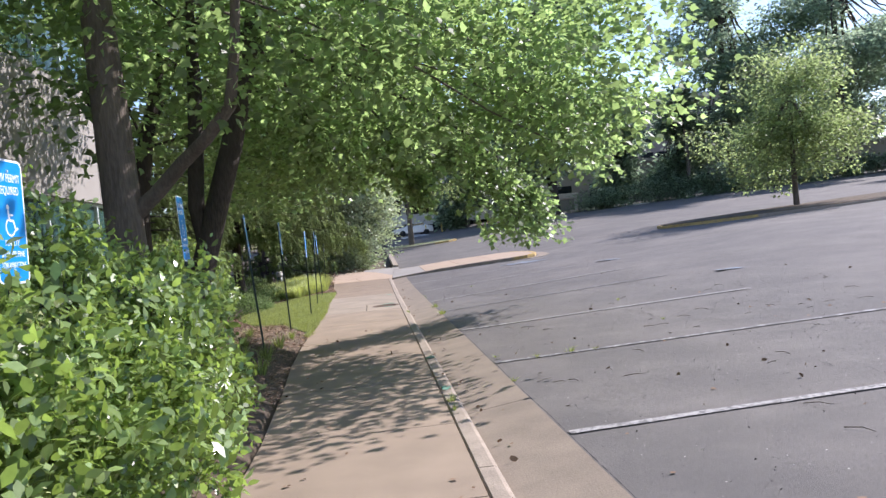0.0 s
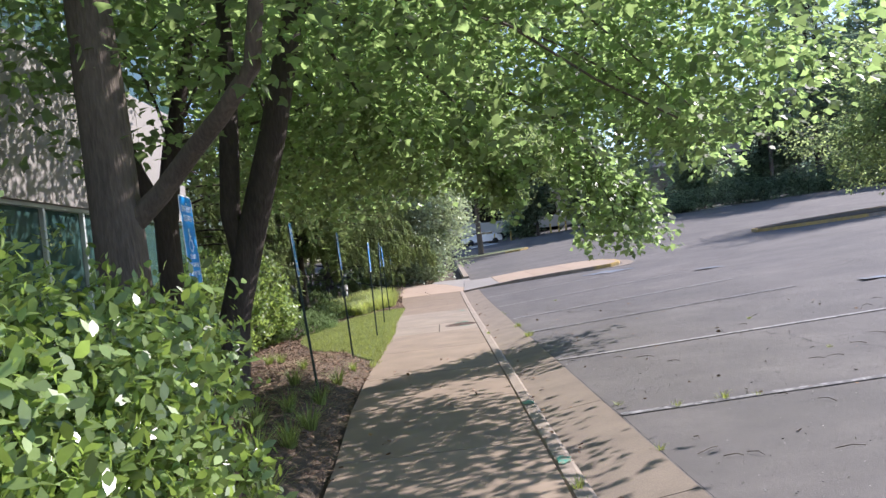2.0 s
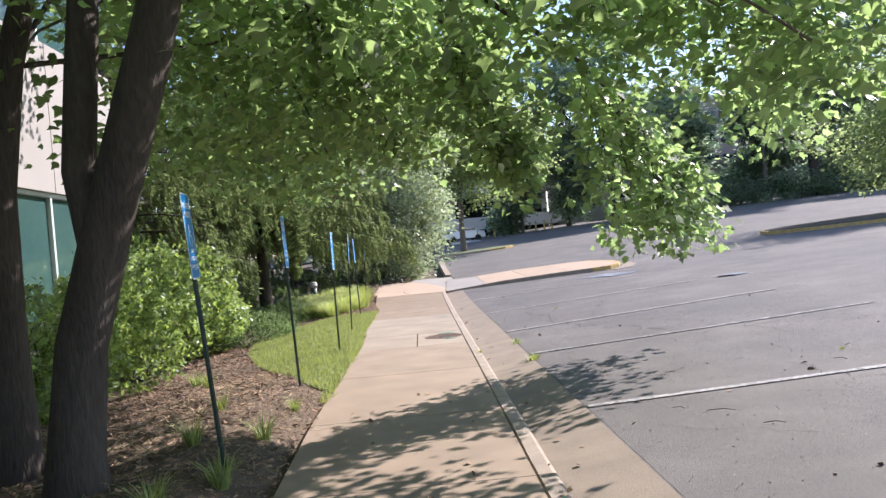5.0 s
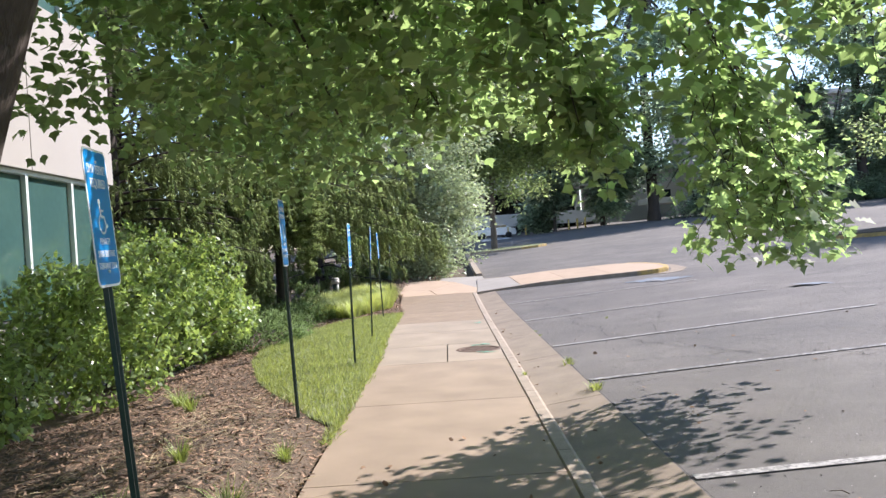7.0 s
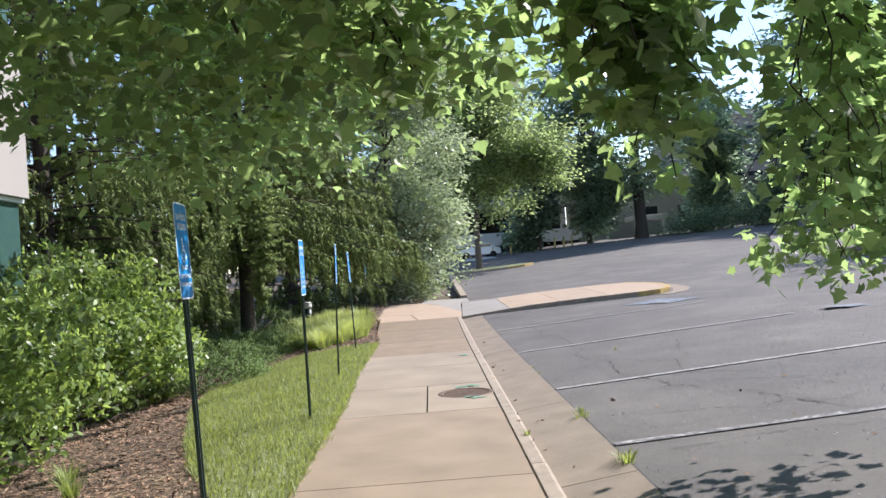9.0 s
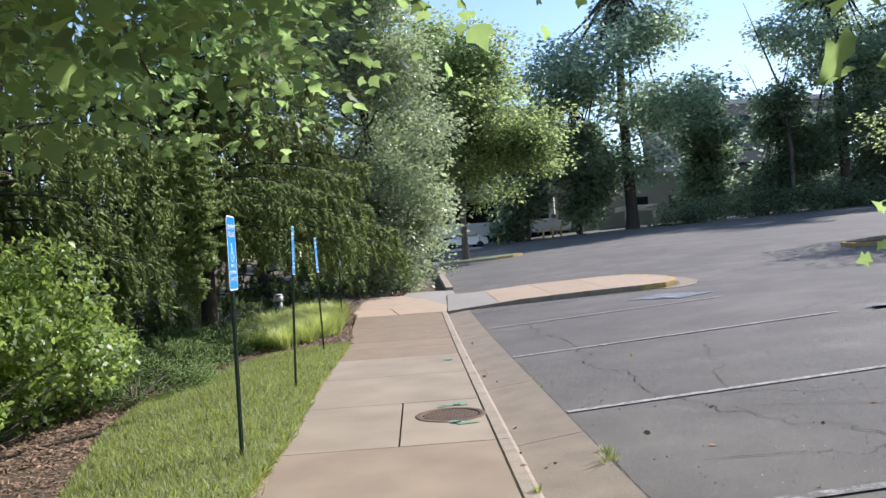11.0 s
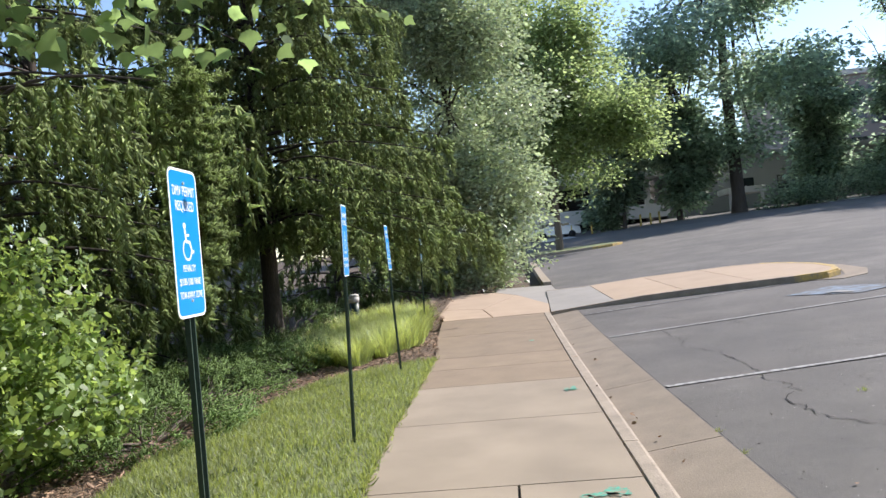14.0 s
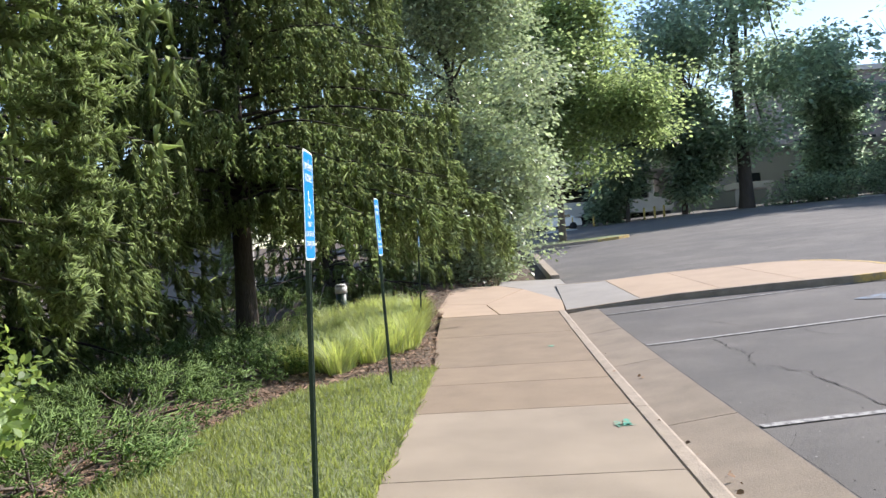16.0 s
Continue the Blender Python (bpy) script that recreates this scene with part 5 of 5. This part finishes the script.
for cx, cy, rx, ry in [(-1.12, 22.05, 0.14, 0.06), (-1.0, 22.1, 0.10, 0.16), (-1.22, 22.0, 0.06, 0.08), (-1.02, 21.1, 0.17, 0.10), (-1.12, 21.16, 0.08, 0.09), (-0.95, 26.0, 0.05, 0.16), (-1.03, 25.95, 0.05, 0.14), (-0.98, 25.9, 0.12, 0.04), (-1.25, 30.8, 0.06, 0.10)]:
    blot("paint_mark", cx, cy, rx, ry, M_TEALPAINT, "teal sprayed utility mark on concrete", lambda x, y: rise(y) + 0.007)
for y in (11.3, 9.0):
    blot("paint_mark", -0.71, y, 0.07, 0.16, M_TEALPAINT, "faded paint mark on the kerb", lambda x, yy: rise(yy) + 0.013)


# ---- asphalt wear ----
def crack(x0, y0, x1, y1, n, wob, w, label="dark branching crack in the asphalt"):
    n = int(n * 2.2)
    pts = []
    for i in range(n + 1):
        s = i / n
        e = math.sin(math.pi * s)
        pts.append((x0 + (x1 - x0) * s + wob * e * (noise.noise((s * 5 + x0, y0, 0)) * 1.4 + noise.noise((s * 31 + x0, y0, 3)) * 0.5), y0 + (y1 - y0) * s + wob * e * (noise.noise((x0, s * 5 + y0, 5)) * 1.4 + noise.noise((x0, s * 29 + y0, 8)) * 0.5)))
    V, Q = [], []
    for i, (x, y) in enumerate(pts):
        a, b = pts[max(0, i - 1)], pts[min(n, i + 1)]
        d = Vector((b[0] - a[0], b[1] - a[1])).normalized()
        ww = w * 0.42 * (0.25 + 1.3 * abs(noise.noise((x * 4, y * 4, 2)))) * (0.3 if i in (0, n) else 1)
        for k in (-1, 1):
            V.append((x - d.y * ww * k, y + d.x * ww * k, lot(max(0.02, x), y) + 0.009))
    Q = [(2 * i, 2 * i + 1, 2 * i + 3, 2 * i + 2) for i in range(n)]
    tagged(obj("crack", mesh_np("crack", V, Q, M_CRACK)), label, "crack", "asphalt cracks", "structure")


for c in [(0.9, 30.2, 1.1, 26.5, 30, 0.25, 0.02), (1.1, 26.5, 1.0, 21.6, 40, 0.3, 0.022), (1.0, 21.6, 2.3, 18.2, 30, 0.3, 0.022), (1.1, 21.5, 3.4, 20.0, 24, 0.2, 0.016), (2.3, 18.2, 4.6, 17.0, 24, 0.3, 0.018), (1.7, 21.2, 2.6, 24.3, 24, 0.2, 0.014), (2.4, 14.9, 3.3, 11.5, 30, 0.35, 0.02), (3.3, 11.5, 4.6, 9.2, 24, 0.3, 0.02), (0.4, 17.6, 4.9, 17.8, 40, 0.15, 0.016), (4.4, 13.2, 8.6, 11.6, 30, 0.4, 0.018), (2.6, 8.6, 3.2, 6.2, 20, 0.2, 0.014), (5.5, 30.0, 12.0, 24.5, 44, 0.5, 0.022), (4.0, 26.0, 9.5, 29.0, 40, 0.5, 0.02), (6.0, 20.0, 14.0, 21.5, 44, 0.5, 0.022), (7.0, 33.0, 18.0, 33.5, 44, 0.5, 0.024), (1.2, 32.2, 2.6, 28.4, 24, 0.25, 0.016), (3.6, 12.0, 6.2, 16.0, 30, 0.4, 0.016), (6.5, 9.0, 10.5, 17.0, 40, 0.6, 0.02), (2.2, 44.0, 9.0, 47.0, 30, 0.6, 0.03), (8.0, 52.0, 22.0, 50.0, 40, 0.8, 0.03), (2.0, 24.0, 4.4, 24.6, 24, 0.2, 0.014), (0.4, 13.0, 1.4, 12.2, 14, 0.1, 0.01), (0.6, 19.0, 3.2, 18.6, 26, 0.25, 0.018), (1.6, 20.4, 4.8, 19.2, 26, 0.3, 0.018), (2.6, 19.6, 3.4, 16.6, 22, 0.3, 0.016), (0.9, 23.4, 2.2, 22.0, 18, 0.2, 0.012), (3.0, 9.9, 6.6, 9.0, 30, 0.35, 0.02), (4.2, 8.2, 5.6, 6.0, 22, 0.3, 0.016), (2.2, 12.9, 4.6, 12.2, 22, 0.25, 0.018)]:
    crack(*c)
# seam between gutter and asphalt
for y0, y1 in zip(graded(-6, 35, 14), graded(-6, 35, 14)[1:]):
    crack(0.012, y0, 0.012, y1, 24, 0.01, 0.016, "dark dirt seam where asphalt meets gutter")
# accessible bay paint
tagged(obj("paint_patch", bm_mesh("paint_patch", prism([(3.7, 32.3), (4.6, 31.2), (5.6, 31.6), (4.7, 32.8)], lambda x, y: lot(x, y) + 0.013, 0.002), M_BLUEPAINT)), "worn blue accessible bay symbol patch on asphalt", "paint mark", kind="structure")
blot("paint_mark", 4.55, 31.7, 0.35, 0.3, M_WHITE, "worn white symbol on blue paint", lambda x, y: lot(x, y) + 0.018)
blot("paint_mark", 6.4, 25.6, 0.8, 0.35, M_BLUEPAINT, "faint worn blue bay paint", lambda x, y: lot(x, y) + 0.012)
blot("paint_mark", 6.6, 17.4, 0.7, 0.3, M_BLUEPAINT, "faint worn blue bay paint", lambda x, y: lot(x, y) + 0.012)
# concrete skirt round the island's nose
skirt = [(4.9, 34.28), (5.4, 33.75), (6.0, 34.0), (6.45, 35.0), (6.55, 36.6), (6.3, 38.2), (5.7, 39.2), (5.95, 37.9), (6.12, 36.6), (6.05, 35.4), (5.75, 34.5), (5.35, 34.15)]
tagged(obj("gutter_skirt", bm_mesh("gutter_skirt", prism(skirt, lambda x, y: lot(x, y) + 0.012, 0.08), M_GUTTER)), "stained concrete skirt round the island nose", "gutter", kind="structure")
# litter: dry leaves and twigs on walk and lot
p = np.concatenate([scatter(130, 0.2, 8, 2, 22, lambda x, y: True), scatter(90, -2.5, 0, 3, 16, lambda x, y: True), scatter(40, -0.7, -0.4, 4, 30, lambda x, y: True)])
pos = np.array([(x, y, ground_z(x, y) + (0.012 if x > 0 or x < -0.62 else -0.03)) for x, y in p])
tagged(obj("leaf_litter", leaves("leaf_litter", pos, rng.normal(0, 1, (len(p), 3)) * [1, 1, 0.15], rng.uniform(0.02, 0.07, len(p)), ROUGH_LEAF, M_DRYLEAF)), "scattered dry brown leaves on concrete and asphalt", "leaf litter", kind="stuff")
for tone, mm in (("pale", mat("pale_grit", (0.34, 0.32, 0.29), 0.9, 0.2, 20, 90, 0, island=0.3)), ("dark", mat("dark_grit", (0.03, 0.029, 0.028), 0.9, 0.2, 20, 90, 0, island=0.3))):
    p = scatter(3200, 0.05, 6.5, 4.5, 27, lambda x, y: True)
    pos = np.array([(x, y, lot(x, y) + 0.009) for x, y in p])
    tagged(obj("grit", leaves("grit", pos, rng.normal(0, 1, (len(p), 3)) * [1, 1, 0.1], rng.uniform(0.004, 0.017, len(p)), ROUGH_LEAF, mm)), tone + " loose grit on the asphalt", "grit", kind="stuff")
p = scatter(90, 0.2, 7, 3, 16, lambda x, y: True)
tw = []
for x, y in p:
    a = rng.random() * 6.28
    L = rng.uniform(0.05, 0.25)
    z = lot(x, y) + 0.012
    tw.append([((x, y, z), 0.004), ((x + L * 0.5 * math.cos(a) + 0.02, y + L * 0.5 * math.sin(a), z + 0.012), 0.0035), ((x + L * math.cos(a), y + L * math.sin(a), z), 0.002)])
v, q = tubes(tw, 4)
tagged(obj("twigs", mesh_np("twigs", v, q, M_BARK)), "small fallen brown twigs on the asphalt", "twigs", kind="stuff")


# ---- things farther on ----
def bollard(x, y, h=1.0):
    t = thing("bollard", (x, y, land(x, y)), "faded yellow steel bollard by the parking deck", "bollard", "deck bollards")
    bm = bmesh.new()
    cyl(bm, 0.09, h, (0, 0, 0), 14)
    part("pipe", bm, M_BOLLARD, t, "", True)
    bm = bmesh.new()
    q = bmesh.ops.create_uvsphere(bm, u_segments=14, v_segments=6, radius=0.09)
    bmesh.ops.scale(bm, vec=(1, 1, 0.5), verts=q["verts"])
    bmesh.ops.translate(bm, vec=(0, 0, h), verts=q["verts"])
    part("cap", bm, M_BOLLARD, t, "", True)


for x, y in [(11.0, 88.5), (11.9, 88.5), (12.7, 88.5), (6.6, 88.5), (4.9, 90)]:
    bollard(x, y)

lb = thing("path_light", (-5.9, 38.6, land(-5.9, 38.6)), "dark bollard path light with a pale louvred head", "path light")
bm = bmesh.new()
cyl(bm, 0.13, 0.62, (0, 0, 0), 20)
part("post", bm, M_POST, lb, "", True)
bm = bmesh.new()
cyl(bm, 0.15, 0.16, (0, 0, 0.62), 20)
cyl(bm, 0.16, 0.05, (0, 0, 0.80), 20, 0.10)
part("head", bm, M_DECK, lb, "pale light head", True)


def parked_car(x, y, rz, label):
    t = thing("car", (x, y, land(x, y)), label, "car")
    t.rotation_euler = (0, 0, rz)
    prof = [(-2.2, 0.35), (-2.25, 0.75), (-1.9, 0.95), (-1.1, 1.05), (-0.5, 1.45), (0.9, 1.48), (1.7, 1.08), (2.15, 1.0), (2.25, 0.6), (2.2, 0.35)]
    bm = bmesh.new()
    rows = []
    for w, inset in ((-0.85, 0.12), (-0.88, 0.0), (0.88, 0.0), (0.85, 0.12)):
        rows.append([bm.verts.new((px * (1 - inset * 0.1), w - (0.18 * np.sign(w) if pz > 1.2 else 0), pz - (inset * 0.2 if pz > 0.5 else 0))) for px, pz in prof])
    for a, b in zip(rows, rows[1:]):
        for i in range(len(prof)):
            j = (i + 1) % len(prof)
            bm.faces.new((a[i], a[j], b[j], b[i]))
    bm.faces.new(rows[0])
    bm.faces.new(rows[-1][::-1])
    bmesh.ops.recalc_face_normals(bm, faces=bm.faces)
    part("body", bm, M_CARWHITE, t)
    for s in (-1, 1):
        part("side_window", boxed(-0.7, 1.2, s * 0.79 - 0.02, s * 0.79 + 0.02, 1.08, 1.38), M_CARGLASS, t)
        for wx in (-1.4, 1.4):
            bm = bmesh.new()
            q = bmesh.ops.create_cone(bm, cap_ends=True, segments=20, radius1=0.33, radius2=0.33, depth=0.22)
            bmesh.ops.rotate(bm, matrix=Matrix.Rotation(radians(90), 3, "X"), verts=q["verts"])
            bmesh.ops.translate(bm, vec=(wx, s * 0.82, 0.33), verts=q["verts"])
            part("wheel", bm, M_TYRE, t, "", True)
    part("windscreen", boxed(-1.02, -0.62, -0.62, 0.62, 1.12, 1.38), M_CARGLASS, t)


parked_car(3.4, 90.5, 0.2, "small white car parked by the deck")
parked_car(53.0, 96.0, 0.1, "white car parked beyond the hedge")
# pale road strip and barrier near the deck
tagged(obj("driveway", bm_mesh("driveway", prism([(2, 86.0), (30, 86.0), (30, 92.5), (2, 92.5)], lambda x, y: land(x, y) + 0.05, 0.05), M_DECK)), "pale concrete driveway before the parking deck", "driveway", kind="structure")
# white covered entrance
ent = thing("entrance_canopy", (22.6, 97, 2.6), "pale flat-roofed entrance canopy behind the oak", "canopy")
part("roof", boxed(-1.8, 1.8, -2, 2, 2.6, 3.2, 0.03), M_DECK, ent)
for sx in (-1.5, 1.5):
    part("column", boxed(sx - 0.15, sx + 0.15, -1.7, -1.4, -0.6, 2.6), M_DECK, ent)
# dead snag
t = thing("dead_tree", (36, 89, land(36, 89)), "bare grey dead tree above the hedge", "dead tree")
v, q = tubes([[((0, 0, -0.3), 0.28), ((0.2, 0, 6), 0.2), ((-0.4, 0, 12), 0.12), ((-2.2, 0, 17), 0.07), ((-3.6, 0, 21), 0.02)], [((-0.4, 0, 12), 0.09), ((0.5, 0, 15), 0.05), ((0.9, 0, 18), 0.015)], [((0.0, 0, 9), 0.09), ((-2.5, 0, 11.5), 0.05), ((-3.8, 0.3, 15), 0.015)]], 7)
obj("trunk", mesh_np("trunk", v, q, M_BARK, True), t)
v, q = tubes([bough((-2.2, 0, 17), (-2.6, 0.5, 19.5), 0.03, 0.008), bough((-3.0, 0, 13), (-4.6, 0, 15), 0.03, 0.008), bough((0.5, 0, 15), (1.8, 0, 17), 0.03, 0.008)], 5)
obj("twigs", mesh_np("twigs", v, q, M_BARK, True), t)
# tall office block far behind
ob2 = thing("office_block", (38, 128, 3), "distant brown-grey office block above the trees", "building")
part("wall", boxed(0, 26, 0, 16, -2, 18.5, 0.05), mat("brown_facade", (0.26, 0.23, 0.21), 0.85, 0.1, 0.5, 20, 0.1), ob2)
for r in range(5):
    for k in range(9):
        part("window", boxed(1 + k * 2.8, 3.2 + k * 2.8, -0.06, -0.01, 1 + r * 3.5, 2.8 + r * 3.5), M_CARGLASS, ob2)
part("roof", boxed(-0.4, 26.4, -0.4, 16.4, 18.503, 19.2), M_DECK, ob2)
# building wing seen under the spruces
wing = thing("service_wing", (-14.9, 48.6, -0.4), "grey service wing wall with louvred panel behind spruces", "building")
part("wall", boxed(-2.5, 3.6, 0, 0.3, -0.5, 4.2), M_LOWWALL, wing)
for k in range(12):
    part("louvre", boxed(2.6, 3.5, -0.10, -0.02, 0.9 + k * 0.16, 1.02 + k * 0.16), M_DECK, wing)
